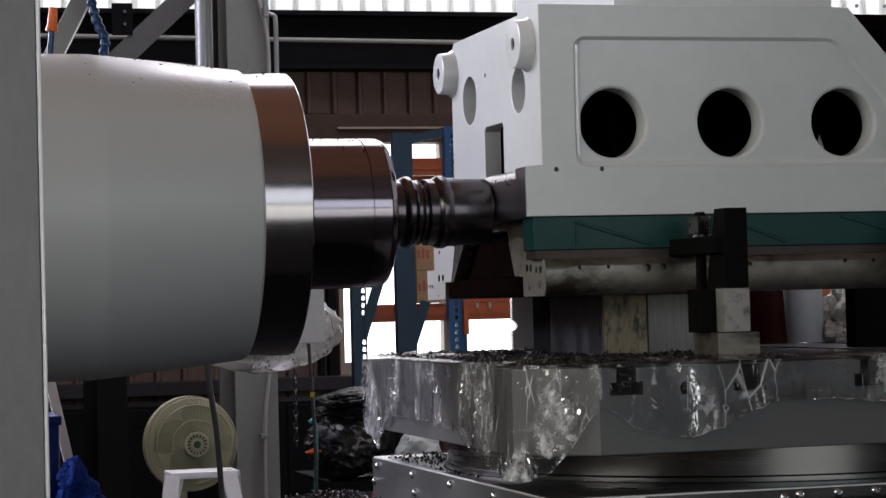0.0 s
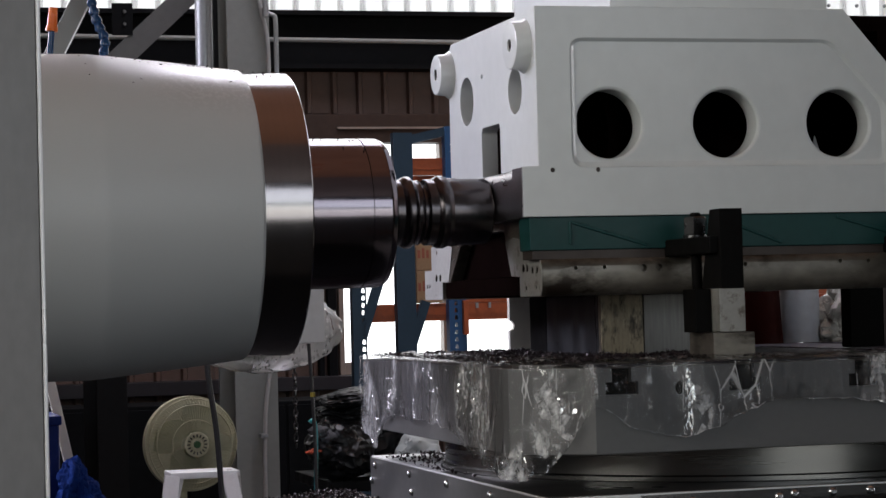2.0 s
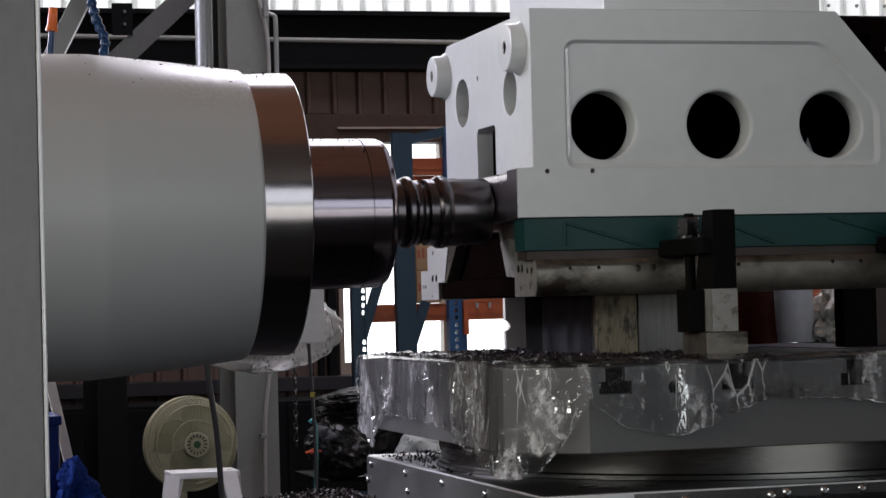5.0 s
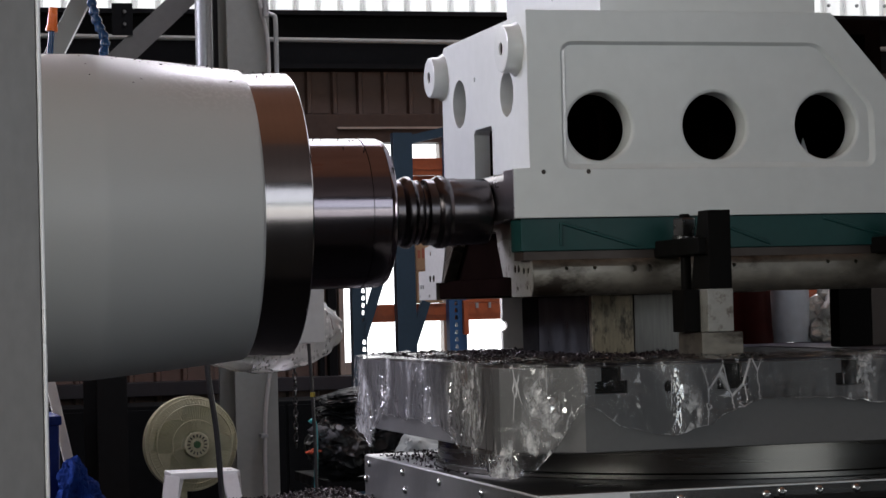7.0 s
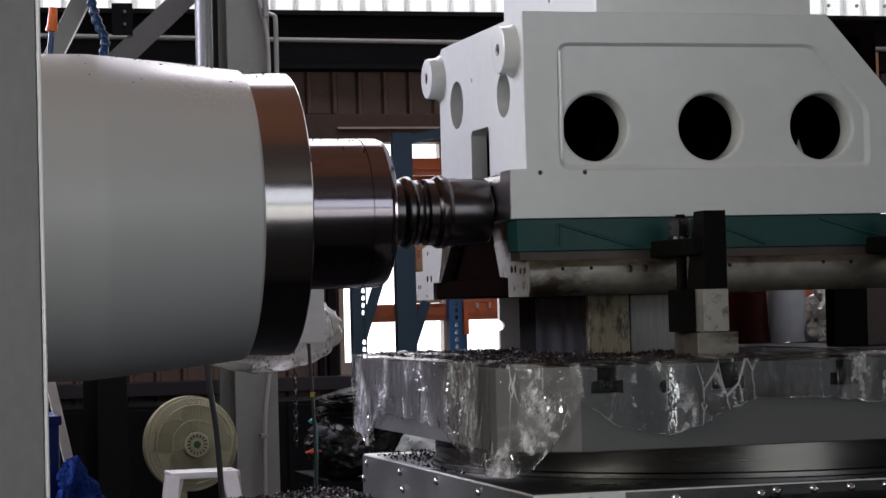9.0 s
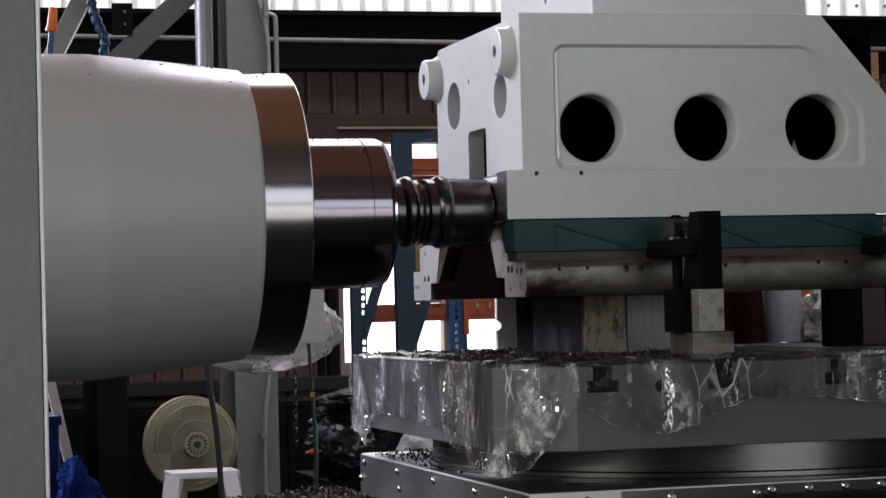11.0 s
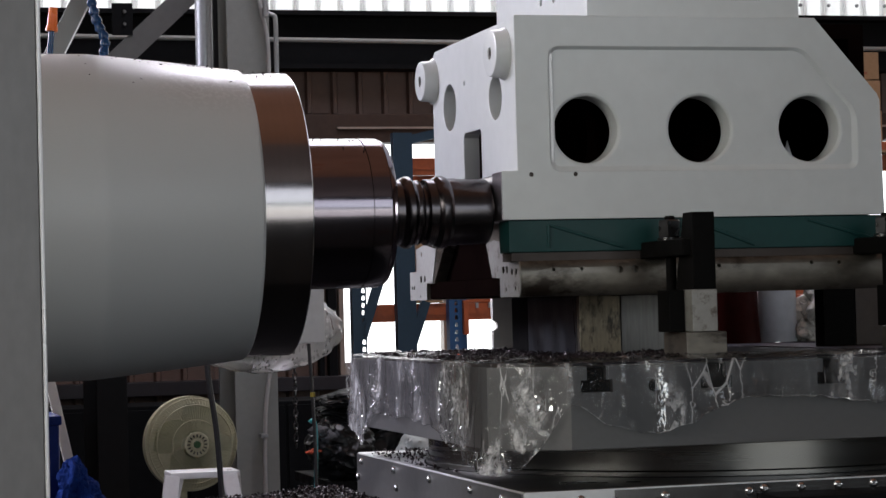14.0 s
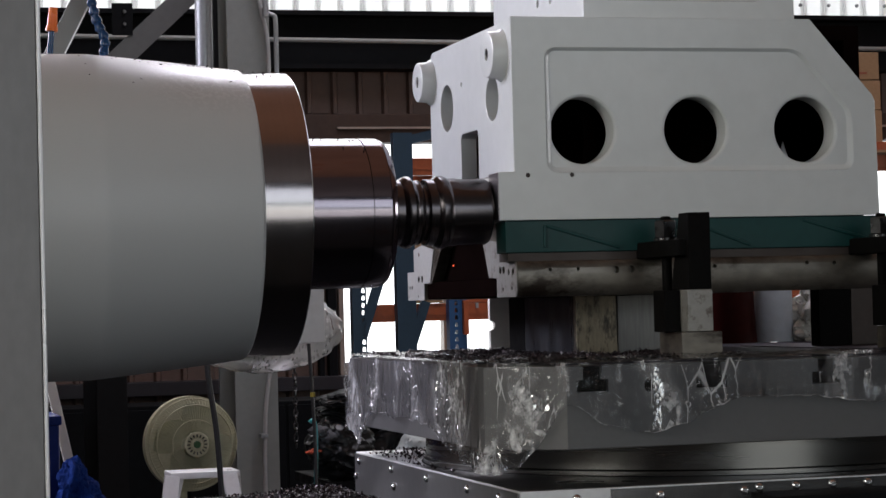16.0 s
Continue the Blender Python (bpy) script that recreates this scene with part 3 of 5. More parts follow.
def columns():
    def h_column(name, x0, x1, y, top, mat, label):
        t = thing(name, label, "column")
        part("flange", boxed(x0, x1, y, y + 0.016, 0, top, 0.002), mat, t)
        part("flange", boxed(x0 - 0.038, x1, y + 0.2, y + 0.216, 0, top, 0.002), mat, t)
        part("web", boxed((x0 + x1) / 2 - 0.006, (x0 + x1) / 2 + 0.006, y + 0.016, y + 0.2, 0, top), mat, t)
        return t
    h_column("steel_column", 0.867, 1.066, 7.0, 4.6, COLUMN_M, "light grey painted steel hall column")
    h_column("steel_column", 0.257, 0.397, 7.2, 0.98, DARK_COLUMN_M, "short dark grey steel post near the wall")
    t = thing("diagonal_brace", "dark grey painted diagonal steel roof brace", "brace")
    part("bar", beam((-0.055, 7.25, 1.97), (1.245, 7.25, 3.19), 0.06, 0.105), BRACE_M, t)
    plate = part("gusset_plate", boxed(0.367, 0.463, 7.21, 7.222, 2.507, 2.657, 0.002), BEAM_M, t, "dark bolted gusset plate")
    for z in (2.616, 2.558):
        part("bolt", lathe([(7.198, 0.0), (7.198, 0.008), (7.2095, 0.009), (7.2095, 0.0)], 6, "y", at=(0.425, 0, z)), BRACE_M, plate, smooth=0)
    p = part("vertical_pipe", tube([(0.0885, 3.0, 1.3), (0.0885, 3.0, 6.2)], 0.024, 16), GALV)
    tagged(p, "shiny galvanised steel pipe hanging from the roof", "pipe")
    t = thing("conduit", "bent grey electrical conduit on the column", "conduit")
    part("elbow_pipe", tube([(1.04, 6.95, 3.2), (1.04, 6.95, 2.62), (1.04, 6.95, 2.585), (1.065, 6.95, 2.575), (1.087, 6.95, 2.57), (1.087, 6.95, 2.53), (1.087, 6.95, 1.95), (1.087, 6.95, 1.5)], 0.011), GALV, t)
    part("coupling", lathe([(2.52, 0.012), (2.52, 0.017), (2.56, 0.017), (2.56, 0.012)], 16, "z", at=(1.04, 6.95, 0.045)), GALV, t)
    p = part("cable", tube([(0.985, 6.96, 3.2), (1.0, 6.96, 2.69), (1.03, 6.96, 2.56), (1.055, 6.96, 2.46), (1.05, 6.96, 2.2), (1.04, 6.96, 1.4), (1.05, 6.96, 1.0), (1.005, 6.96, 0.87), (0.985, 6.96, 0.6), (0.99, 6.96, 0.1)], 0.010), CABLE_GREY)
    tagged(p, "grey flexible cable down the column", "cable")
    part("cable_clip", boxed(0.972, 1.006, 6.946, 6.999, 0.628, 0.645, 0.002), GALV, p)


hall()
north_wall()
columns()


# ---- pallet rack under the windows ----
def post_face(w, z0, z1, at):
    """The front of an upright; at is where its row of slots runs, as a share of the width (0: no slots)."""
    holes, z = [], z0 + 0.06
    while at and z < z1 - 0.05:
        c = w * at
        holes.append(rounded([(c - 0.0085, z), (c + 0.0085, z), (c + 0.006, z + 0.022), (c - 0.006, z + 0.022)], 0.004, 3))
        z += 0.036
    return [[(0, z0), (w, z0), (w, z1), (0, z1)]] + holes


def rack():
    t = thing("pallet_rack", "blue pallet rack with orange beams before the windows", "rack")
    for x, y, w, top, at, mat in ((1.5465, 7.5, 0.07, 1.99, 0.77, RACK_BLUE), (1.773, 7.5, 0.096, 2.07, 0, RACK_BLUE), (2.037, 7.5, 0.054, 2.1, 0.66, LIT_BLUE), (2.091, 7.53, 0.044, 2.1, 0, LIT_BLUE), (3.3, 7.5, 0.085, 2.1, 0.5, RACK_BLUE), (4.5, 7.5, 0.085, 2.1, 0.5, RACK_BLUE)):
        bm = sheet(post_face(w, 0.0, top, at), 0.003, plane_xz(y))
        box(bm, 0, 0.003, y + 0.003, y + 0.06, 0, top)
        box(bm, w - 0.003, w, y + 0.003, y + 0.012, 0, top)
        bm.transform(Matrix.Translation((x, 0, 0)))
        part("upright", bm, mat, t, smooth=0)
    for a, b in (((1.598, 7.525, 1.07), (1.719, 7.525, 1.43)), ((1.845, 7.53, 1.01), (1.925, 7.53, 1.235)), ((1.79, 7.53, 2.02), (2.08, 7.53, 2.085)), ((1.6, 7.53, 0.6), (1.79, 7.53, 0.85))):
        part("brace", beam(a, b, 0.045, 0.036, up=(0, 1, 0)), RACK_BLUE, t)
    for z in (1.226, 1.389):
        c = thing("carton", "brown cardboard carton with faded red print", "carton", group="cartons on the rack beam")
        part("box", boxed(1.887, 2.02, 7.5505, 7.70, z, z + 0.162, 0.004), CARDBOARD, c)
        for k in range(3):
            part("print_bar", boxed(1.895 + 0.022 * k, 1.909 + 0.022 * k, 7.549, 7.55, z + 0.06, z + 0.10 + 0.01 * (k % 2)), RED_PRINT, c)
    for x0, x1, z in ((1.63, 4.6, 1.137), (1.86, 4.6, 1.862), (1.63, 4.6, 0.25)):
        bm = boxed(x0, x1, 7.565, 7.615, z, z + 0.086, 0.004)
        box(bm, x0, x1, 7.56, 7.565, z + 0.028, z + 0.06)
        part("beam", bm, RACK_ORANGE, t)
        part("beam", boxed(1.9, x1, 8.35, 8.40, z, z + 0.088, 0.004), RACK_ORANGE, t)
    part("beam_lip", boxed(2.14, 4.6, 7.562, 7.6, 1.2235, 1.247, 0.003), RACK_ORANGE, t)
    part("bracket", boxed(2.112, 2.138, 7.50, 7.56, 1.065, 1.235, 0.003), RACK_ORANGE, t)
    for x in (2.19, 2.255):
        part("clip", boxed(x, x + 0.012, 7.545, 7.559, 1.195, 1.222), GALV, t)
    part("shelf_deck", boxed(2.1, 4.6, 7.46, 8.38, 1.952, 1.965), CARDBOARD, t)
    # cartons on the far bay
    for x, z, w, h, label in ((4.365, 2.39, 0.30, 0.15, True), (4.365, 2.225, 0.305, 0.16, False), (4.365, 2.046, 0.31, 0.175, False)):
        c = thing("carton", "brown cardboard carton with white paper label" if label else "plain brown cardboard carton in a stack", "carton", group="cartons stacked on the rack")
        part("box", boxed(x, x + w, 8.0, 8.3, z, z + h, 0.004), CARDBOARD, c)
        part("tape", boxed(x + w * 0.47, x + w * 0.53, 8.05, 8.25, z + h, z + h + 0.0008), PAPER, c)
        if label:
            part("paper_label", boxed(x + 0.095, x + 0.178, 7.995, 7.999, z + 0.07, z + 0.128), PAPER, c)
            part("print_bar", boxed(x + 0.125, x + 0.225, 7.997, 7.999, z + 0.03, z + 0.041), RED_PRINT, c)
    part("stringer", boxed(4.3, 5.2, 7.95, 8.4, 1.96, 2.045, 0.004), RACK_ORANGE, t)


rack()


# ---- things on the shop floor behind the machine ----
def fan():
    t = thing("pedestal_fan", "pale green pedestal fan with dusty round guard", "fan", pose(0.498, 6.0, 0.672, 0, 0, 7))
    R = 0.189
    guard = bmesh.new()
    for i in range(84):
        a = 2 * math.pi * i / 84
        c, s = math.cos(a), math.sin(a)
        pts = [(c * R, 0.0, s * R), (c * R * 0.985, -0.035, s * R * 0.985), (c * R * 0.85, -0.062, s * R * 0.85), (c * 0.06, -0.085, s * 0.06)]
        for p, q in zip(pts, pts[1:]):
            pour(guard, beam(p, q, 0.0013, 0.0013, up=(s + 0.01, 0.3, -c)))
    for r, y in ((R, 0.0), (R * 0.985, -0.035), (R * 0.85, -0.062), (0.10, -0.08)):
        tube([(math.cos(k * math.pi / 24) * r, y, math.sin(k * math.pi / 24) * r) for k in range(49)], 0.003 if r > 0.15 else 0.0018, 6, guard)
    part("guard", guard, FAN_PLASTIC, t)
    part("rim", lathe([(-0.01, R), (-0.01, R + 0.007), (0.03, R + 0.007), (0.03, R), (-0.01, R)], 64, "y"), FAN_PLASTIC, t)
    back = bmesh.new()
    for i in range(60):
        a = 2 * math.pi * i / 60
        c, e = math.cos(a), math.sin(a)
        pts = [(c * R, 0.02, e * R), (c * R * 0.9, 0.05, e * R * 0.9), (c * 0.06, 0.085, e * 0.06)]
        for p, q in zip(pts, pts[1:]):
            pour(back, beam(p, q, 0.0014, 0.0014, up=(e + 0.01, 0.3, -c)))
    part("back_guard", back, FAN_PLASTIC, t)
    for k in range(4):
        bm = bmesh.new()
        vs = []
        for i in range(7):
            u = i / 6
            r = 0.04 + 0.125 * u
            w = 0.4 + 1.0 * math.sin(math.pi * min(1, u * 0.75 + 0.15))
            row = []
            for j in range(6):
                v = j / 5 - 0.5
                a = v * w * (1.0 - 0.35 * u) * 1.5 + u * 0.35
                row.append(bm.verts.new((math.cos(a) * r, -0.03 + v * 0.05, math.sin(a) * r)))
            vs.append(row)
        for p, q in zip(vs, vs[1:]):
            for j in range(5):
                bm.faces.new((p[j], p[j + 1], q[j + 1], q[j]))
        bmesh.ops.solidify(bm, geom=bm.faces[:], thickness=0.003)
        bm.transform(Matrix.Rotation(k * math.pi / 2 + 0.5, 4, "Y"))
        part("blade", bm, FAN_BLADE, t)
    part("hub", lathe([(-0.005, 0.045), (-0.06, 0.042), (-0.085, 0.03), (-0.09, 0.0)], 32, "y"), FAN_BLADE, t)
    badge = part("badge", lathe([(-0.084, 0.05), (-0.092, 0.052), (-0.095, 0.046), (-0.092, 0.024), (-0.095, 0.022), (-0.096, 0.0)], 32, "y"), FAN_PLASTIC, t)
    for k in range(16):
        a = 2 * math.pi * k / 16
        part("slot", beam((math.cos(a) * 0.030, -0.0955, math.sin(a) * 0.030), (math.cos(a) * 0.042, -0.0965, math.sin(a) * 0.042), 0.005, 0.003, up=(0, 1, 0)), DARK_RUBBER, badge)
    part("cap", lathe([(-0.094, 0.016), (-0.1, 0.014), (-0.101, 0.0)], 24, "y"), FAN_CAP, badge, "dark green centre cap")
    part("motor", lathe([(0.085, 0.0), (0.085, 0.06), (0.2, 0.055), (0.22, 0.0)], 32, "y"), FAN_PLASTIC, t)
    part("pole", lathe([(-0.66, 0.016), (-0.05, 0.016)], 20, "z", at=(0, 0.13, 0)), FAN_PLASTIC, t)
    part("foot", lathe([(-0.69, 0.0), (-0.69, 0.19), (-0.675, 0.19), (-0.65, 0.03), (-0.65, 0.0)], 40, "z", at=(0, 0.13, 0)), FAN_PLASTIC, t)


def ladder():
    t = thing("stepladder", "small aluminium stepladder with flat top", "stepladder", pose(0.016, 0, -0.006))
    part("top_tread", boxed(0.175, 0.415, 4.5, 4.66, 0.645, 0.668, 0.004), ALU, t)
    for x, lean in ((0.168, -0.055), (0.365, 0.055)):
        part("rail", beam((x + lean * 2.0 + 0.012, 4.30, 0.006), (x + 0.012, 4.51, 0.655), 0.052, 0.025, 0.003, up=(0, 1, 0)), ALU, t)
        part("back_leg", beam((x + lean * 1.6 + 0.06, 5.0, 0.006), (x + 0.055, 4.65, 0.65), 0.04, 0.022, 0.003, up=(0, 1, 0)), ALU, t)
    for z in (0.22, 0.44):
        part("step", boxed(0.16 - (0.66 - z) * 0.12, 0.42 + (0.66 - z) * 0.12, 4.33 + z * 0.25, 4.43 + z * 0.25, z, z + 0.02, 0.003), ALU, t)
    part("stretcher", beam((0.22, 4.5, 0.44), (0.22, 4.78, 0.42), 0.012, 0.012), ALU, t)


def wrapped_fan():
    t = thing("wrapped_lamp", "round fixture wrapped in creased clear plastic behind a grey box", "wrapped fixture")
    bm = bmesh.new()
    bmesh.ops.create_icosphere(bm, subdivisions=5, radius=1)
    for v in bm.verts:
        d = v.co.copy()
        w = 0.05 * noise.noise(d * 5) + 0.035 * abs(noise.noise(d * 14))
        v.co = Vector((d.x * 0.275, d.y * 0.12, d.z * 0.14)) * (1 + w)
    bm.transform(Matrix.Translation((0.478, 4.28, 1.142)))
    part("wrap", bm, MILKY_FILM, t)
    part("core", lathe([(4.12, 0.0), (4.12, 0.1), (4.27, 0.1), (4.27, 0.0)], 32, "y", at=(0.44, 0.08, 1.142)), FAN_PLASTIC, t)
    part("stem", boxed(0.33, 0.345, 4.24, 4.255, 1.235, 6.2), DARK_COLUMN_M, t)
    t = thing("switch_box", "pale grey steel switch box with hanging cable", "switch box")
    part("body", boxed(0.26, 0.634, 4.0, 4.1, 1.101, 1.42, 0.004), BOX_PAINT, t)
    part("hanger", boxed(0.268, 0.282, 4.04, 4.05, 1.42, 6.2), DARK_COLUMN_M, t)
    lead = part("cable", tube([(0.582, 4.02, 1.10), (0.588, 4.02, 0.98), (0.598, 4.02, 0.8), (0.596, 4.02, 0.6), (0.60, 4.02, 0.02)], 0.006), DARK_RUBBER, t)
    part("cable_tie", lathe([(0.925, 0.007), (0.925, 0.0085), (0.94, 0.0085), (0.94, 0.007)], 12, "z", at=(0.5915, 4.02, 0)), YELLOW, lead, "yellow cable tie")
    p = part("drop_cable", tube([(0.24, 4.0, 1.55), (0.243, 4.0, 1.2), (0.236, 4.0, 1.02), (0.262, 4.0, 0.9), (0.277, 4.0, 0.72), (0.288, 4.0, 0.4), (0.29, 4.0, 0.01)], 0.0095), DARK_RUBBER)
    tagged(p, "thick black rubber cable hanging down", "cable")


def corner_clutter():
    c = thing("link_chain", "worn steel chain hanging from a wall hook arm", "chain")
    part("hook_arm", boxed(0.832, 0.844, 5.494, 7.002, 1.016, 1.03, 0.002), DARK_COLUMN_M, c)
    for k in range(14):
        bm = tube([(math.cos(a) * 0.008, 0, math.sin(a) * 0.015) for a in [i * math.pi / 6 for i in range(13)]], 0.003, 6)
        part("link", bm, WORN_STEEL, c, m=pose(0.838, 5.5, 1.0 - k * 0.0245, 0, 0, 90 * (k % 2)))
    p = part("hose", tube([(0.83, 5.2, 0.78), (0.845, 5.2, 0.8), (0.856, 5.2, 0.76), (0.85, 5.2, 0.62), (0.845, 5.2, 0.4), (0.85, 5.2, 0.01)], 0.008), TEAL)
    tagged(p, "turquoise plastic hose hanging to the floor", "hose")
    b = part("work_bench", boxed(0.93, 1.9, 5.3, 6.0, 0.50, 0.54, 0.004), BLACK_STEEL)
    tagged(b, "dark steel bench with heaped covers", "bench")
    part("leg", boxed(0.95, 1.0, 5.34, 5.39, 0, 0.5), BEAM_M, b)
    part("leg", boxed(1.83, 1.88, 5.34, 5.39, 0, 0.5), BEAM_M, b)
    for k, (x, y, z, rx, ry, rz, lean) in enumerate(((1.04, 5.45, 0.857, 0.125, 0.1, 0.036, -6), (1.06, 5.55, 0.795, 0.12, 0.12, 0.045, 4), (1.0, 5.42, 0.66, 0.13, 0.14, 0.115, 14), (1.2, 5.6, 0.67, 0.16, 0.14, 0.11, -8))):
        bm = lump([(0, 0, 0, 1.0)], 3 + k, 0.24, 5)
        bm.transform(pose(x, y, z, 0, lean, 0) @ Matrix.Diagonal((rx, ry, rz, 1)))
        s = part("plastic_bag", bm, BAG_BLACK)
        tagged(s, "slack black plastic bag heaped on the bench", "plastic bag", "bags heaped on the bench")
    s = part("dust_cover", lump([(0.905, 5.33, 0.735, 0.03), (0.935, 5.33, 0.715, 0.035), (0.87, 5.33, 0.74, 0.018)], 9, 0.3, 4, 0.8), CLOTH_GREY)
    tagged(s, "crumpled grey cloth cover lying on the black bags", "cloth")
    s = part("paper_sheet", lump([(1.31, 5.4, 0.635, 0.085)], 5, 0.3, squash=0.85), PAPER)
    tagged(s, "crumpled white paper wrapping with green print", "paper")
    s = part("red_rag", lump([(0.848, 5.3, 0.66, 0.013), (0.868, 5.3, 0.666, 0.015), (0.886, 5.3, 0.664, 0.009)], 7, 0.5, 4, 0.5), RED_RAG)
    tagged(s, "small crumpled orange-red cleaning rag", "rag")


def lower_wall_shade():
    # black box added to stand in for the darkness along the lower wall
    t = thing("shade_box", "long low black box added for the dark lower wall", "cabinet")
    part("body", boxed(-0.2, 1.86, 8.2, 8.7, 0.0, 0.74, 0.006), BEAM_M, t)
    for x in (-0.18, 0.33, 0.84, 1.35):
        part("box_front", boxed(x, x + 0.495, 8.185, 8.199, 0.06, 0.72, 0.003), BEAM_M, t)


def blue_corner():
    b = thing("blue_bin", "blue plastic bin beside the machine", "bin")
    bm = carve(boxed(-0.62, -0.432, 2.0, 2.3, 0.0, 0.985, 0.01), [boxed(-0.6, -0.445, 2.02, 2.28, 0.1, 1.2)])
    part("shell", bm, BLUE_PLASTIC, b)
    part("rim", boxed(-0.625, -0.427, 1.995, 2.3, 0.963, 0.985, 0.004), BLUE_PLASTIC, b)
    s = part("work_cloth", lump([(-0.412, 1.93, 0.845, 0.03), (-0.405, 1.94, 0.79, 0.045), (-0.378, 1.92, 0.79, 0.032), (-0.385, 1.93, 0.72, 0.05), (-0.352, 1.92, 0.735, 0.028)], 11, 0.33, 5, 1.45), BLUE_CLOTH)
    tagged(s, "crumpled blue work cloth hanging on a stand", "cloth")
    part("stand", boxed(-0.43, -0.37, 1.92, 1.97, 0.0, 0.72), DARK_COLUMN_M, s)
    p = thing("leaning_board", "white board leaning beside the bin", "board")
    part("board", beam((-0.193, 2.4, 0.0), (-0.421, 2.4, 1.09), 0.024, 0.014, 0.001, up=(0, 1, 0)), PLATE_PAINT, p)


fan()
ladder()
wrapped_fan()
corner_clutter()
blue_corner()
lower_wall_shade()


# ---- boring machine ----
def spindle_head():
    t = thing("spindle_head", "grey painted conical spindle head with polished steel ring", "machine head", pose(0, 0, AXIS_Z))
    part("housing", lathe([(-1.6, 0.20), (-1.6, 0.2295), (-0.5865, 0.2285), (-0.579, 0.2278), (-0.48, 0.2185), (-0.405, 0.2103), (-0.3738, 0.2068), (-0.3703, 0.2033), (-0.3703, 0.15)], 160), HEAD_PAINT, t, smooth=30)
    part("ring", lathe([(-0.3757, 0.15), (-0.3757, 0.2022), (-0.3055, 0.2022), (-0.3035, 0.2), (-0.3035, 0.09)], 160), STEEL, t, "polished steel bearing ring", smooth=25)
    part("nose", lathe([(-0.31, 0.05), (-0.31, 0.1085), (-0.199, 0.1085), (-0.1985, 0.1068), (-0.197, 0.1068), (-0.1965, 0.1085), (-0.172, 0.1083), (-0.1715, 0.1068), (-0.1703, 0.1068), (-0.1698, 0.1078), (-0.1665, 0.1066), (-0.162, 0.1035), (-0.1595, 0.0985), (-0.1595, 0.03)], 160), NOSE_STEEL, t, "turned steel spindle nose with two grooves", smooth=25)
    return t


def tool():
    t = thing("milling_arbor", "dark steel milling tool holder with stepped collars", "milling tool", pose(0, 0, AXIS_Z))
    part("holder", lathe([(-0.16, 0.02), (-0.16, 0.0455), (-0.136, 0.0475), (-0.130, 0.0515), (-0.126, 0.0528), (-0.121, 0.0525), (-0.117, 0.0485), (-0.114, 0.0468), (-0.110, 0.0468), (-0.1075, 0.048), (-0.105, 0.046), (-0.1045, 0.040), (-0.0985, 0.040), (-0.0978, 0.0475), (-0.0965, 0.0485), (-0.085, 0.0482), (-0.0825, 0.0505), (-0.078, 0.0530), (-0.070, 0.0532), (-0.066, 0.0515), (-0.063, 0.0498), (-0.05, 0.0498), (-0.05, 0.02)], 96), TOOL_STEEL, t, smooth=25)
    part("cutter", lathe([(-0.052, 0.02), (-0.052, 0.0488), (-0.006, 0.0488), (-0.003, 0.047), (-0.003, 0.01)], 96), TOOL_STEEL, t)
    return t


def machine_column():
    t = thing("machine_column", "grey painted machine column carrying the spindle head", "machine column")
    part("body", boxed(-2.9, -1.58, -0.55, 0.6, 0.0, 2.7, 0.02), POST_PAINT, t)
    part("head_box", boxed(-1.58, -1.25, -0.3, 0.3, 1.02, 1.68, 0.02), HEAD_PAINT, t)


HEAD, TOOL = spindle_head(), tool()
machine_column()


def coolant_lines():
    t = thing("flat_bar", "grey painted flat steel bar standing on the head", "bar")
    part("bar", beam((-0.6285, 0.15, 1.565), (-0.477, 0.15, 1.86), 0.0285, 0.006, 0.0015, up=(0, 1, 0)), COLUMN_M, t)
    # pale strip added for the light catching the bar's right edge
    part("edge", beam((-0.6135, 0.146, 1.565), (-0.462, 0.146, 1.86), 0.002, 0.007, up=(0, 1, 0)), ALU, t)
    t = thing("coolant_hose", "blue jointed plastic coolant hose", "coolant hose")
    pts = [(-0.548, 0.1, 1.578), (-0.546, 0.1, 1.592), (-0.543, 0.1, 1.604), (-0.5435, 0.1, 1.6155), (-0.549, 0.1, 1.6265), (-0.554, 0.1, 1.638), (-0.5575, 0.1, 1.650), (-0.5605, 0.1, 1.6625), (-0.563, 0.1, 1.676), (-0.565, 0.1, 1.69), (-0.567, 0.1, 1.703)]
    for p, q in zip(pts, pts[1:]):
        d = Vector(q) - Vector(p)
        bm = lathe([(-0.001, 0.0), (-0.001, 0.0058), (0.001, 0.0076), (0.0045, 0.0078), (0.0085, 0.0058), (0.0135, 0.0056), (0.0135, 0.0)], 20, "z")
        bm.transform(Matrix.Translation(p) @ d.to_track_quat("Z", "Y").to_matrix().to_4x4())
        part("segment", bm, HOSE_BLUE, t)
    t = thing("coolant_nozzle", "orange coolant nozzle on a blue fitting", "nozzle")
    bm = lathe([(0.0, 0.0), (0.0, 0.0088), (0.005, 0.0088), (0.008, 0.0074), (0.034, 0.0062), (0.034, 0.0)], 24, "z")
    bm.transform(pose(-0.622, 0.08, 1.622, 0, 6, 0))
    part("tip", bm, ORANGE, t)
    bm = lathe([(0.0, 0.0), (0.0, 0.0048), (0.05, 0.0045), (0.05, 0.0)], 20, "z")
    bm.transform(pose(-0.626, 0.08, 1.574, 0, 5, 0))
    part("fitting", bm, HOSE_BLUE, t)


coolant_lines()


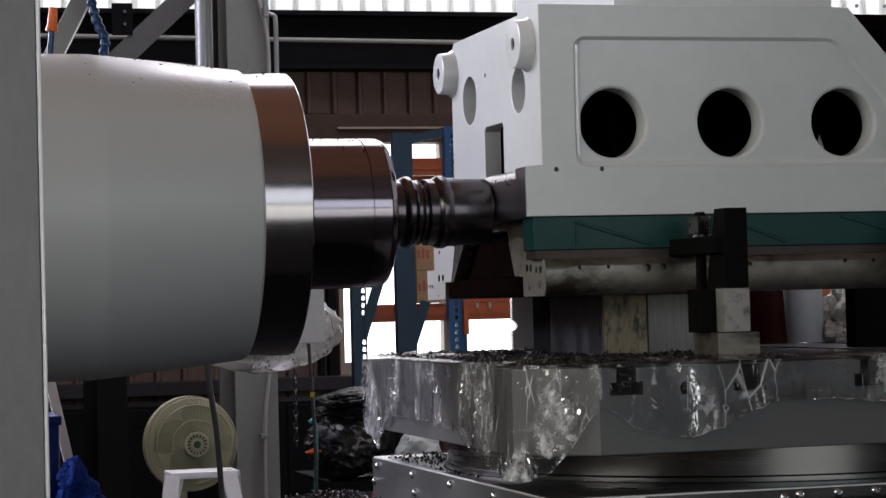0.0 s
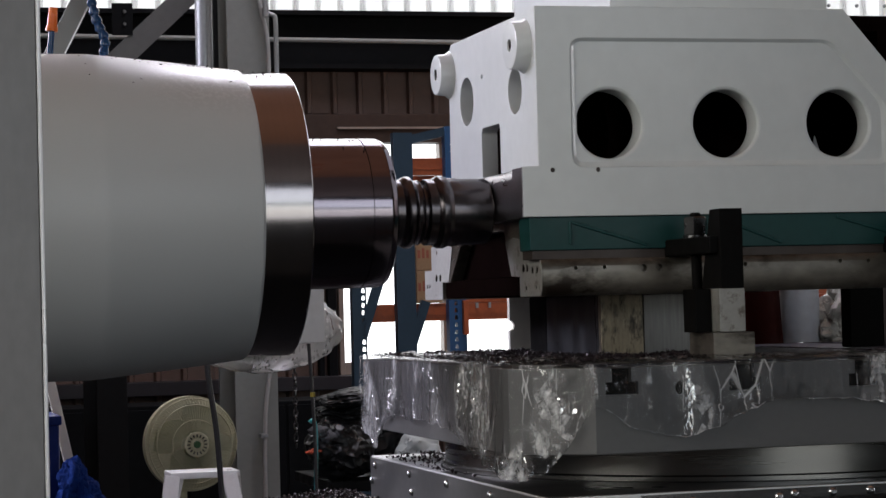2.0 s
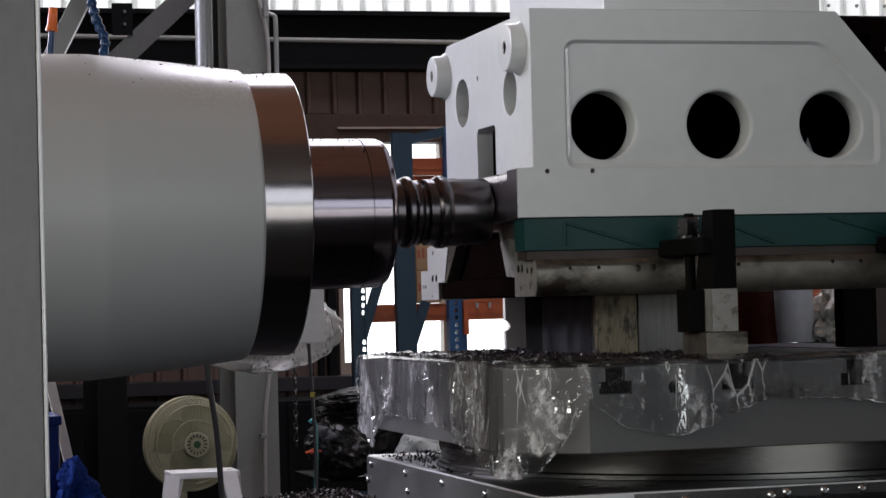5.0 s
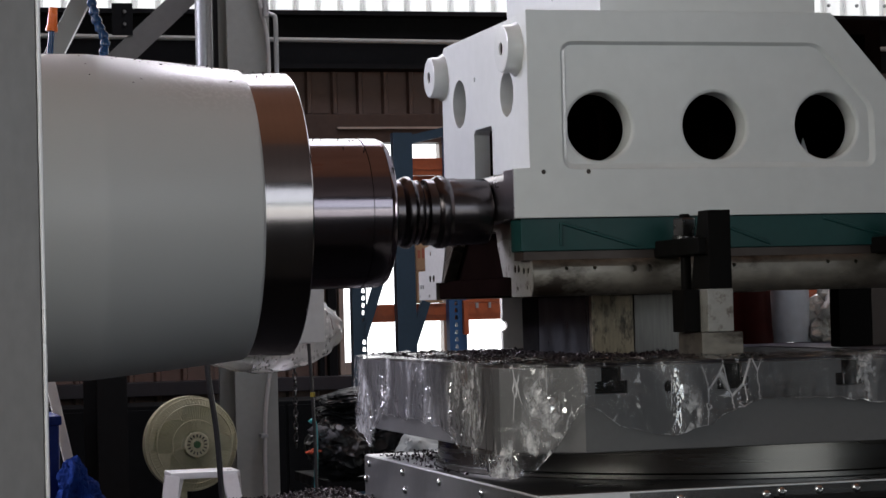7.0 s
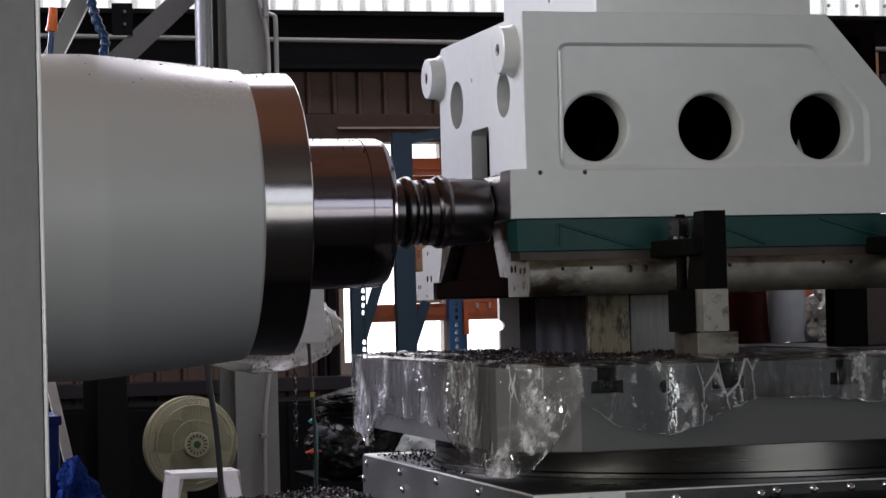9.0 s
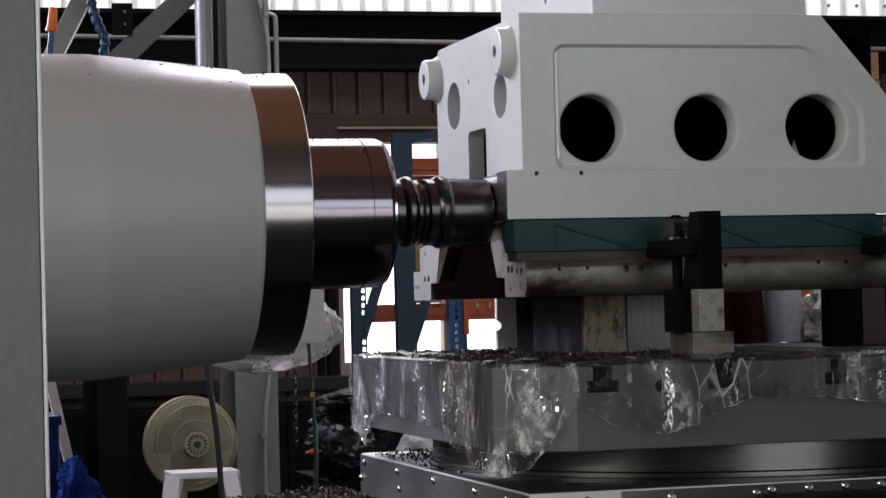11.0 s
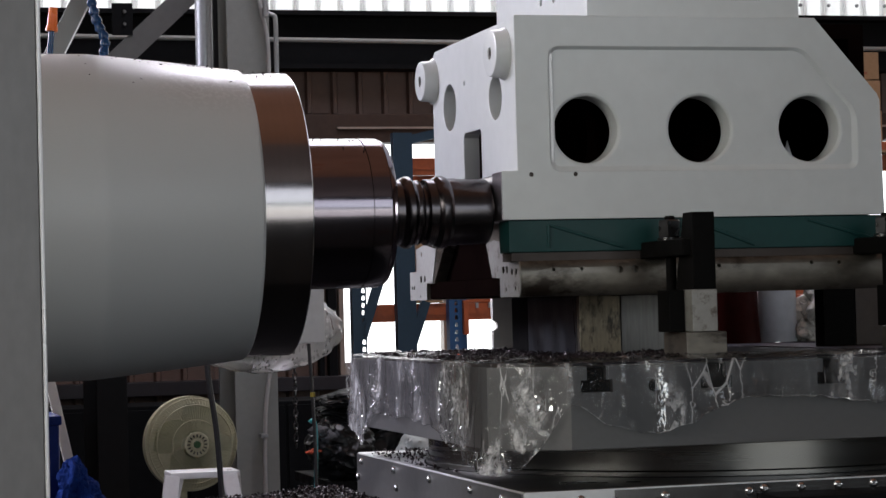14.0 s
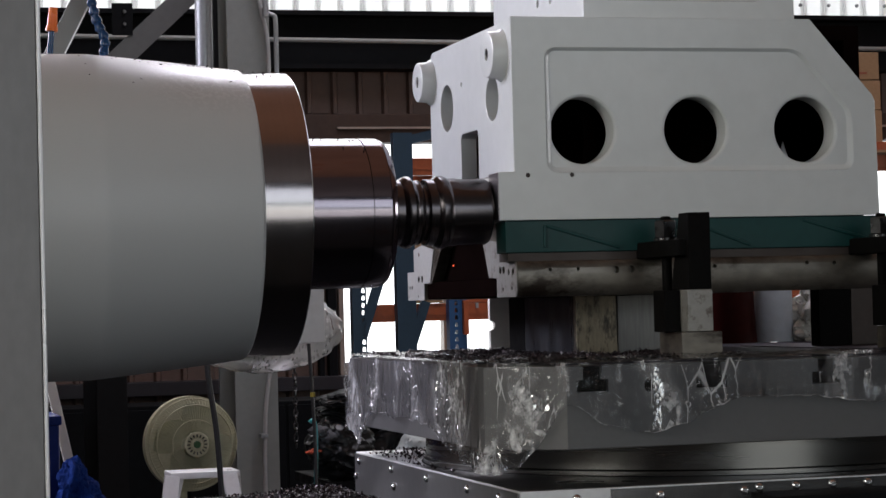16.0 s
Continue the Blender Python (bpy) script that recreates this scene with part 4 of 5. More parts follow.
def guard_post():
    t = thing("guard_post", "grey painted machine guard post, its edge glint a bright strip", "post")
    part("panel", boxed(-1.15, -0.7535, -1.1, -1.03, 0, 2.6, 0.002), POST_PAINT, t)
    # bright metal strip added as the highlight along the post's edge
    part("edge_glint", boxed(-0.7533, -0.7495, -1.101, -1.028, 0, 2.6, 0.0012), ALU, t, "bright strip for the window glint on the post's edge")


guard_post()


# ---- table, saddle and workpiece: all of this rides on the feed ----
MOVERS = []
TX, TY, TOP = 0.41, 0.045, 1.128


def screw(parent, x, y, z, axis, r=0.0062):
    prof = [(0.0, 0.0), (0.0, r), (-0.0015, r * 0.97), (-0.0035, r * 0.7), (-0.0042, r * 0.45), (-0.0025, r * 0.4), (-0.0025, 0.0)]
    part("screw", lathe(prof, 14, axis, at=(0, 0, 0)), SCREW, parent, m=pose(x, y, z))


def saddle():
    t = thing("table_saddle", "sheet-steel covered table saddle with round-headed screws", "machine saddle")
    part("cover", boxed(-0.066, 1.1, -0.468, 0.476, 0.905, 0.9655, 0.0015), COVER_STEEL, t)
    # added sheet: the dark reflection on the saddle top, put into its colour
    part("dark_reflection_sheet", boxed(-0.064, 1.1, -0.466, 0.05, 0.9657, 0.9664), DARK_COVER_STEEL, t, "dark sheet laid on for the dark reflection before the ring")
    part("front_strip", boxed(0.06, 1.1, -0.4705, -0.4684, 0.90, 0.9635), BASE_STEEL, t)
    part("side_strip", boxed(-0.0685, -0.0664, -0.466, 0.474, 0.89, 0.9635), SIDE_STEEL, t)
    part("front_ledge", boxed(0.262, 1.1, -0.56, -0.4712, 0.88, 0.9503, 0.002), BLACK_STEEL, t, "oily black front ledge")
    part("bed", boxed(-0.05, 1.07, -0.44, 0.45, 0.0, 0.905), BLACK_STEEL, t)
    part("turntable_ring", lathe([(0.9675, 0.40), (0.9675, 0.4545), (0.9735, 0.4545), (0.9755, 0.450), (1.0, 0.450), (1.0165, 0.450), (1.0165, 0.2)], 200, "z", at=(TX, TY, 0)), RING_STEEL, t, "ground steel turntable ring", smooth=25)
    # thin black ring drawn for the shade in the gap below
    part("ring_gap_shade", lathe([(0.9665, 0.40), (0.9665, 0.4575), (0.9674, 0.4575), (0.9674, 0.40)], 160, "z", at=(TX, TY, 0)), BLACK_STEEL, t, "thin black ring for the dark gap under the turntable ring")
    for x in (0.012, 0.13, 0.251, 0.273, 0.327, 0.381, 0.434, 0.49, 0.55, 0.61, 0.67):
        screw(t, x, -0.4706, 0.953 if x < 0.26 else 0.956, "y")
    for y in (0.437, 0.213, -0.004, -0.226, -0.38):
        screw(t, -0.0687, y, 0.952, "x")
    for y in (0.462, 0.2):
        screw(t, -0.0687, y, 0.925, "x")
    MOVERS.append(t)
    tray = thing("way_cover", "dark steel way cover strewn with chips", "way cover")
    part("plate", boxed(-0.62, -0.052, -0.5, 0.60, 0.865, 0.889, 0.003), BLACK_STEEL, tray)
    part("skirt", boxed(-0.62, -0.052, 0.585, 0.60, 0.70, 0.865), BLACK_STEEL, tray)
    part("rail", boxed(-0.55, -0.12, -0.45, 0.55, 0.0, 0.865), BLACK_STEEL, tray)
    MOVERS.append(tray)


def table_outline(d=0.0):
    return [(0.01 + d * 0.4, -0.445 + d), (0.81 - d * 0.4, -0.445 + d), (0.9 - d, -0.355 + d * 0.4), (0.9 - d, 0.445 - d * 0.4), (0.81 - d * 0.4, 0.535 - d), (0.01 + d * 0.4, 0.535 - d), (-0.08 + d, 0.445 - d * 0.4), (-0.08 + d, -0.36 + d * 0.4)]


def rotary_table():
    t = thing("rotary_table", "grey painted rotary machine table with T-slots", "machine table")
    bm = sheet([table_outline()], 0.1125, Matrix.Translation((0, 0, 1.0155)), 0.002)
    cuts = []
    for x in (0.047, 0.2185, 0.39, 0.56, 0.73):
        cuts.append(sheet([[(x - 0.0135, 1.14), (x - 0.0135, 1.109), (x - 0.0225, 1.109), (x - 0.0225, 1.092), (x + 0.0225, 1.092), (x + 0.0225, 1.109), (x + 0.0135, 1.109), (x + 0.0135, 1.14)]], 1.4, plane_xz(-0.7)))
    cuts.append(drill(0.13, -0.445, 1.0985, 0.0095, "y", 0.03))
    part("body", carve(bm, cuts), TABLE_PAINT, t, smooth=25)
    # slots and round hole are filled with black in place of their shade
    for x in (0.047, 0.2185, 0.39, 0.56, 0.73):
        slot = [(x - 0.0131, 1.126), (x - 0.0131, 1.1086), (x - 0.0221, 1.1086), (x - 0.0221, 1.0924), (x + 0.0221, 1.0924), (x + 0.0221, 1.1086), (x + 0.0131, 1.1086), (x + 0.0131, 1.126)]
        part("t_slot", sheet([slot], 0.93, plane_xz(-0.437)), BLACK_OXIDE, t, "black filler for the shade inside the T-slot")
    part("round_hole_shade", drill(0.13, -0.43, 1.0985, 0.0092, "y", 0.006), BLACK_OXIDE, t)
    for x0, x1 in ((0.0, 0.0325), (0.062, 0.204), (0.233, 0.375), (0.405, 0.545), (0.575, 0.715), (0.745, 0.8)):
        part("top_strip", boxed(x0, x1, -0.43, 0.52, 1.1282, 1.1312), TOP_STEEL, t, "ground steel top strip", smooth=0)
    MOVERS.append(t)


def fillet(bm, loop, y, depth, inset):
    """A rounded slope from the rim of a pocket down to its floor."""
    n = len(loop)
    nrm = []
    for i in range(n):
        d = Vector(loop[(i + 1) % n]) - Vector(loop[i - 1])
        nrm.append(Vector((-d.y, d.x)).normalized())
    wide = [inset * (1 + 0.45 * min(0, v.y)) for v in nrm]   # the upper edge falls off more steeply
    rows = []
    for s, e in ((0.0, 0.0), (0.05, 0.015), (0.13, 0.085), (0.45, 0.46), (0.8, 0.87), (0.9, 0.955), (1.0, 1.0)):
        e = depth * e
        rows.append([bm.verts.new((loop[i][0] + nrm[i].x * s * wide[i], y + e, loop[i][1] + nrm[i].y * s * wide[i])) for i in range(n)])
    for p, q in zip(rows, rows[1:]):
        for i in range(n):
            bm.faces.new((p[i], p[(i + 1) % n], q[(i + 1) % n], q[i]))


def casting():
    t = thing("casting", "white and green painted cast-iron machine casting with round holes", "machine casting")
    yf = -0.193
    bm = bmesh.new()
    outline = [(0.0, 1.334), (0.604, 1.334), (0.601, 1.508), (0.597, 1.517), (0.4975, 1.631), (0.0245, 1.631), (0.0245, 1.4055), (0.0, 1.4045)]
    pocket = rounded([(0.075, 1.4035), (0.562, 1.4035), (0.562, 1.4915), (0.476, 1.5855), (0.0755, 1.5855)], 0.018)
    pour(bm, carve(sheet([outline, pocket], 0.0055, plane_xz(yf), 0.0012), [drill(x, yf, 1.3995, 0.0036, "y", 0.01) for x in (0.045, 0.1126)]))
    box(bm, 0.0242, 0.05, yf + 0.0008, -0.1458, 1.4058, 1.6306)
    wall = [(0.003, 1.337), (0.601, 1.337), (0.598, 1.510), (0.495, 1.628), (0.0275, 1.628), (0.0275, 1.403), (0.003, 1.403)]
    holes = [circle(x, 1.4645, 0.049, 64) for x in (0.1325, 0.31, 0.4865)]
    sheet([wall] + holes, 0.0425, plane_xz(yf + 0.0041), 0.0045, bm)
    front = part("front_wall", bm, WHITE_PAINT, t, smooth=20)
    bm = bmesh.new()
    fillet(bm, pocket, yf + 0.0004, 0.0039, 0.0084)
    part("pocket_rim", bm, WHITE_PAINT, front, smooth=60)
    # dark plugs give the drilled holes their inner shade
    for x in (0.045, 0.1126):
        part("hole_shade", drill(x, yf + 0.0062, 1.3995, 0.0034, "y", 0.0042), SEAM_IRON, t)
    end = [(-0.1460, 1.4045), (-0.010, 1.4045), (-0.010, 1.474), (-0.004, 1.4805), (0.079, 1.4805), (0.086, 1.474), (0.086, 1.4045), (0.262, 1.4045), (0.262, 1.60), (0.259, 1.617), (0.245, 1.628), (-0.1460, 1.6285)]
    bm = sheet([end, circle(0.163, 1.529, 0.037, 48), circle(-0.088, 1.521, 0.033, 48)], 0.04, plane_yz(0.0247), 0.002)
    bm = carve(bm, [drill(0.0247, 0.075, 1.559, 0.004, "x", 0.02)])
    part("end_plate", bm, WHITE_PAINT, t, smooth=40)
    for y, r in ((0.26, 0.0325), (-0.138, 0.0345)):
        bm = lathe([(0.03, 0.0), (0.035, r + 0.006), (0.0255, r + 0.006), (0.019, r + 0.001), (0.006, r), (0.0035, r - 0.001), (0.0025, r - 0.003), (0.0025, 0.0095), (0.0035, 0.0085), (0.022, 0.0085), (0.022, 0.0)], 56, "x", at=(0, y, 1.581))
        b = part("boss", bm, WHITE_PAINT, t, "white round boss with tapped hole", smooth=40)
        # plug: the bore's shade as a dark solid
        part("hole_shade", drill(0.0135, y, 1.581, 0.0084, "x", 0.008), CAST_SHADE, b, "dark plug for the shade in the threaded hole")
    # rough dark inside of the casting, primer and hollow's shade in one colour
    part("core", carve(boxed(0.03, 0.6, -0.1460, 0.285, 1.335, 1.6275), [boxed(0.064, 0.575, -0.2, 0.255, 1.345, 1.605), boxed(0.02, 0.05, -0.2, 0.3, 1.33, 1.64)] + [drill(0.0647, 0.163, 1.529, 0.037, "x", 0.02)]), CAST_SHADE, t, "dark red primed inside, its shade put into the near-black colour", smooth=25)
    for x in (0.21, 0.39):
        part("rib", carve(boxed(x, x + 0.014, -0.10, 0.2565, 1.343, 1.607), [drill(x, 0.08, 1.47, 0.05, "x", 0.04, 32)]), CAST_SHADE, t)
    # white wedge added for the bright sliver inside the third hole
    part("bright_wedge", lathe([(1.39, 0.0), (1.39, 0.0145), (1.42, 0.0095), (1.452, 0.0)], 12, "z", at=(0.478, -0.125, 0)), WHITE_PAINT, t)
    part("sloped_wall", beam((0.600, 0.05, 1.512), (0.497, 0.05, 1.6275), 0.43, 0.012, up=(1, 0, 1)), WHITE_PAINT, t)
    part("back_wall", boxed(0.064, 0.602, 0.2855, 0.292, 1.335, 1.5), WHITE_PAINT, t)
    part("side_wall", boxed(0.6005, 0.603, -0.16, 0.28, 1.337, 1.508), WHITE_PAINT, t)
    bm = carve(boxed(0.146, 0.486, -0.165, 0.29, 1.6285, 1.95, 0.003), [boxed(0.18, 0.427, -0.2, -0.157, 1.66, 1.9, 0.006), drill(0.146, 0.05, 1.683, 0.006, "x"), drill(0.146, -0.013, 1.68, 0.006, "x")])
    part("upper_column", bm, WHITE_PAINT, t, smooth=40)
    arc = [(0.0165 - 0.0165 * math.cos(a), 1.3872 + 0.0165 * math.sin(a)) for a in [k * math.pi / 14 for k in range(8)]]
    bm = sheet([[(-0.0008, 1.3335)] + [(x - 0.0008, z) for x, z in arc] + [(0.06, 1.4038), (0.06, 1.3335)]], 0.336, plane_xz(-0.146))
    bm = carve(bm, [drill(0, 0.058, 1.390, 0.0032, "x"), drill(0, -0.048, 1.391, 0.0032, "x"), drill(0.0, 0.165, 1.388, 0.003, "x")])
    part("milled_edge", boxed(-0.0008, 0.0002, -0.1926, -0.1462, 1.3345, 1.4038), END_IRON, t)
    part("end_face", bm, END_IRON, t, "freshly milled dark iron end face", smooth=20)
    skirt = carve(boxed(0.0095, 0.602, -0.1885, -0.14, 1.2868, 1.3336, 0.002), [drill(0.122, -0.1885, 1.311, 0.0033, "y", 0.01)])
    part("green_skirt", skirt, GREEN_PAINT, t, "dark green painted lower band")
    for (x0, z0), (x1, z1) in (((0.0695, 1.327), (0.0695, 1.294)), ((0.0715, 1.326), (0.185, 1.292)), ((0.30, 1.327), (0.392, 1.292)), ((0.478, 1.3285), (0.585, 1.298))):
        part("rib", beam((x0, -0.1888, z0), (x1, -0.1888, z1), 0.0048, 0.0042, 0.0015, up=(0, 1, 0)), GREEN_PAINT, t)
    part("gasket", boxed(0.014, 0.604, -0.1845, -0.14, 1.2746, 1.2866), SEAM_IRON, t)
    profile = [(-0.184, 1.2228), (-0.089, 1.2228), (-0.089, 1.252), (-0.049, 1.253), (-0.012, 1.3215), (0.205, 1.3215), (0.286, 1.25), (0.33, 1.25), (0.33, 1.2228), (0.438, 1.2228), (0.438, 1.271), (0.394, 1.271), (0.394, 1.294), (0.35, 1.294), (0.35, 1.333), (-0.14, 1.333), (-0.14, 1.2744), (-0.185, 1.2744), (-0.1885, 1.2705), (-0.1905, 1.264), (-0.1915, 1.255), (-0.1917, 1.248), (-0.1913, 1.24), (-0.19, 1.2325), (-0.1875, 1.2265)]
    bm = sheet([profile], 0.578, plane_yz(0.026))
    cuts = [drill(x, -0.1905, z - 0.005, r, "y", 0.012, 16) for x, z, r in ((0.0755, 1.2665, 0.0027), (0.1185, 1.2668, 0.0027), (0.177, 1.2645, 0.0055), (0.201, 1.2648, 0.0055), (0.333, 1.2668, 0.003), (0.482, 1.2685, 0.003), (0.527, 1.268, 0.003))]
    cuts += [drill(0.026, y, z, r, "x", 0.012, 14) for y, z, r in ((0.365, 1.258, 0.006), (0.342, 1.258, 0.006), (0.41, 1.245, 0.004), (0.425, 1.245, 0.004), (0.36, 1.30, 0.004), (-0.108, 1.2635, 0.006), (-0.125, 1.2635, 0.006), (-0.150, 1.26, 0.005), (-0.170, 1.26, 0.005), (-0.120, 1.235, 0.003), (-0.165, 1.236, 0.003))]
    part("slideway", carve(bm, cuts), MILLED, t, "machined iron slideways with bolt holes", smooth=28)
    plate = sheet([[(0.33, 1.2232), (0.4385, 1.2232), (0.4385, 1.2712), (0.3945, 1.2712), (0.3945, 1.309), (0.345, 1.315), (0.268, 1.306), (0.292, 1.251), (0.33, 1.251)]], 0.0012, plane_yz(0.0246))
    plate = carve(plate, [drill(0.0246, y, z, r, "x", 0.012, 14) for y, z, r in ((0.365, 1.258, 0.006), (0.342, 1.258, 0.006), (0.41, 1.245, 0.004), (0.425, 1.245, 0.004), (0.36, 1.30, 0.004), (0.43, 1.2295, 0.0025), (0.37, 1.2295, 0.0025))])
    part("leg_face", plate, PALE_IRON, t, "pale milled end of the rear slideway", smooth=0)
    plate = sheet([[(-0.184, 1.2232), (-0.0895, 1.2232), (-0.0895, 1.2515), (-0.0495, 1.2535), (-0.022, 1.304), (-0.06, 1.309), (-0.139, 1.3), (-0.139, 1.274), (-0.185, 1.274), (-0.19, 1.262), (-0.19, 1.234)]], 0.0012, plane_yz(0.0246))
    plate = carve(plate, [drill(0.0246, y, z, r, "x", 0.012, 14) for y, z, r in ((-0.108, 1.2635, 0.006), (-0.125, 1.2635, 0.006), (-0.150, 1.26, 0.005), (-0.170, 1.26, 0.005), (-0.120, 1.235, 0.003), (-0.165, 1.236, 0.003))])
    part("leg_face", plate, SPECKLED, t, "pale pitted end of the front slideway", smooth=0)
    # near-black solids stand in for the shade in the open channel
    part("channel_shade", boxed(0.045, 0.59, -0.047, 0.284, 1.2535, 1.3213), CAST_SHADE, t)
    part("channel_shade_bar", boxed(0.03, 0.59, -0.0885, 0.3295, 1.224, 1.2525, 0.003), CAST_SHADE, t)
    for y, z in ((-0.17, 1.29), (-0.155, 1.298)):
        part("rear_lug", boxed(0.03, 0.05, y, y + 0.01, z, z + 0.02), SEAM_IRON, t)
    MOVERS.append(t)


def risers():
    # front riser in pieces: tarnished front slice, darker body and rear behind it
    for x0, x1, y0, y1, z1, mat, label in ((0.161, 0.2275, -0.05, -0.036, 1.2226, GOLD_IRON, "tarnished ground iron riser block"),
                                           (0.161, 0.2275, -0.0355, 0.21, 1.2226, DARK_BLOCK, "dark ground steel riser block"),
                                           (0.2285, 0.307, -0.05, 0.16, 1.2226, RISER_STEEL, "smooth turned steel riser block"),
                                           (0.162, 0.2, 0.215, 0.30, 1.2226, BLACK_STEEL, "blackened steel riser block"),
                                           (0.612, 0.668, 0.05, 0.085, 1.245, BLACK_OXIDE, "blackened steel riser block"),
                                           (0.669, 0.72, 0.05, 0.085, 1.245, SEAM_IRON, "dull dark iron riser block")):
        t = part("riser_block", boxed(x0, x1, y0, y1, 1.1315, z1, 0.002), mat)
        MOVERS.append(tagged(t, label, "riser block", "riser blocks under the casting"))
    bm = carve(boxed(0.171, 0.225, 0.44, 0.452, 1.1315, 1.242, 0.001), [drill(0.1705, 0.446, 1.1765, 0.009, "y")])
    MOVERS.append(tagged(part("support_plate", bm, PLATE_PAINT), "pale grey steel support plate with a notch", "support plate"))
    t = part("support_jack", lathe([(1.1315, 0.0), (1.1315, 0.06), (1.16, 0.058), (1.24, 0.055), (1.24, 0.0)], 48, "z", at=(0.633, 0.502, 0)), RED_IRON)
    MOVERS.append(tagged(t, "dark red painted round support jack", "support jack"))
    t = part("support_cylinder", lathe([(1.1315, 0.0), (1.1315, 0.0365), (1.24, 0.034), (1.24, 0.0)], 48, "z", at=(0.731, 0.50, 0)), JACK_PAINT)
    MOVERS.append(tagged(t, "bluish grey steel support cylinder", "support cylinder"))
    t = part("crumpled_foil", lump([(0.806, 0.478, 1.174, 0.043), (0.832, 0.474, 1.2, 0.05), (0.825, 0.47, 1.165, 0.042), (0.79, 0.48, 1.158, 0.03)], 21, 0.75, 4), FOIL)
    MOVERS.append(tagged(t, "crumpled grey shiny foil bundle on the table", "foil bundle"))


def clamp(dx):
    t = thing("strap_clamp", "black steel strap clamp holding the casting down", "clamp", pose(dx, 0, 0), "strap clamps on the table")
    part("strap", boxed(0.212, 0.252, -0.352, -0.178, 1.2745, 1.2985, 0.003), BLACK_OXIDE, t)
    bm = lathe([(1.1316, 0.0), (1.1316, 0.0075), (1.332, 0.0075), (1.334, 0.006), (1.334, 0.0)], 20, "z", at=(0.232, -0.255, 0))
    part("stud", bm, BLACK_OXIDE, t)
    part("washer", lathe([(1.2987, 0.0), (1.2987, 0.0185), (1.3025, 0.0185), (1.3025, 0.0)], 32, "z", at=(0.232, -0.255, 0)), WORN_STEEL, t)
    part("nut", lathe([(1.3027, 0.0), (1.3027, 0.0155), (1.304, 0.0172), (1.326, 0.0172), (1.3285, 0.0145), (1.3285, 0.0)], 6, "z", at=(0.232, -0.255, 0)), WORN_STEEL, t, smooth=0)
    heel = [(-0.361, 1.2272), (-0.29, 1.2272), (-0.325, 1.335), (-0.361, 1.335)]
    part("heel_block", sheet([heel], 0.0335, plane_yz(0.224), 0.0015), BLACK_OXIDE, t)
    part("upper_block", boxed(0.2205, 0.2585, -0.3605, -0.285, 1.1677, 1.2268, 0.0015), SPECKLED, t, "pitted pale steel packing block")
    # added piece that gives the upper block its dark left face
    part("dark_side_block", boxed(0.196, 0.2195, -0.335, -0.29, 1.1677, 1.2268, 0.0015), BLACK_OXIDE, t, "black block added for the upper block's dark left face")
    part("lower_block", boxed(0.211, 0.272, -0.3595, -0.272, 1.1315, 1.1673, 0.0015), MILLED, t, "grey steel packing block")
    MOVERS.append(t)


saddle()
rotary_table()
casting()
risers()
clamp(0.0)
clamp(0.342)


# ---- plastic film over the table's edge ----
def facet(a, b, seed):
    """Crumpled film: flat facets that meet in sharp creases."""
    at = Vector((a, b, seed))
    c = noise.voronoi(at)[1][0]
    tilt = noise.cell_vector(c * 17.3)
    return (tilt.x - 0.5) * (a - c.x) + (tilt.y - 0.5) * (b - c.y)


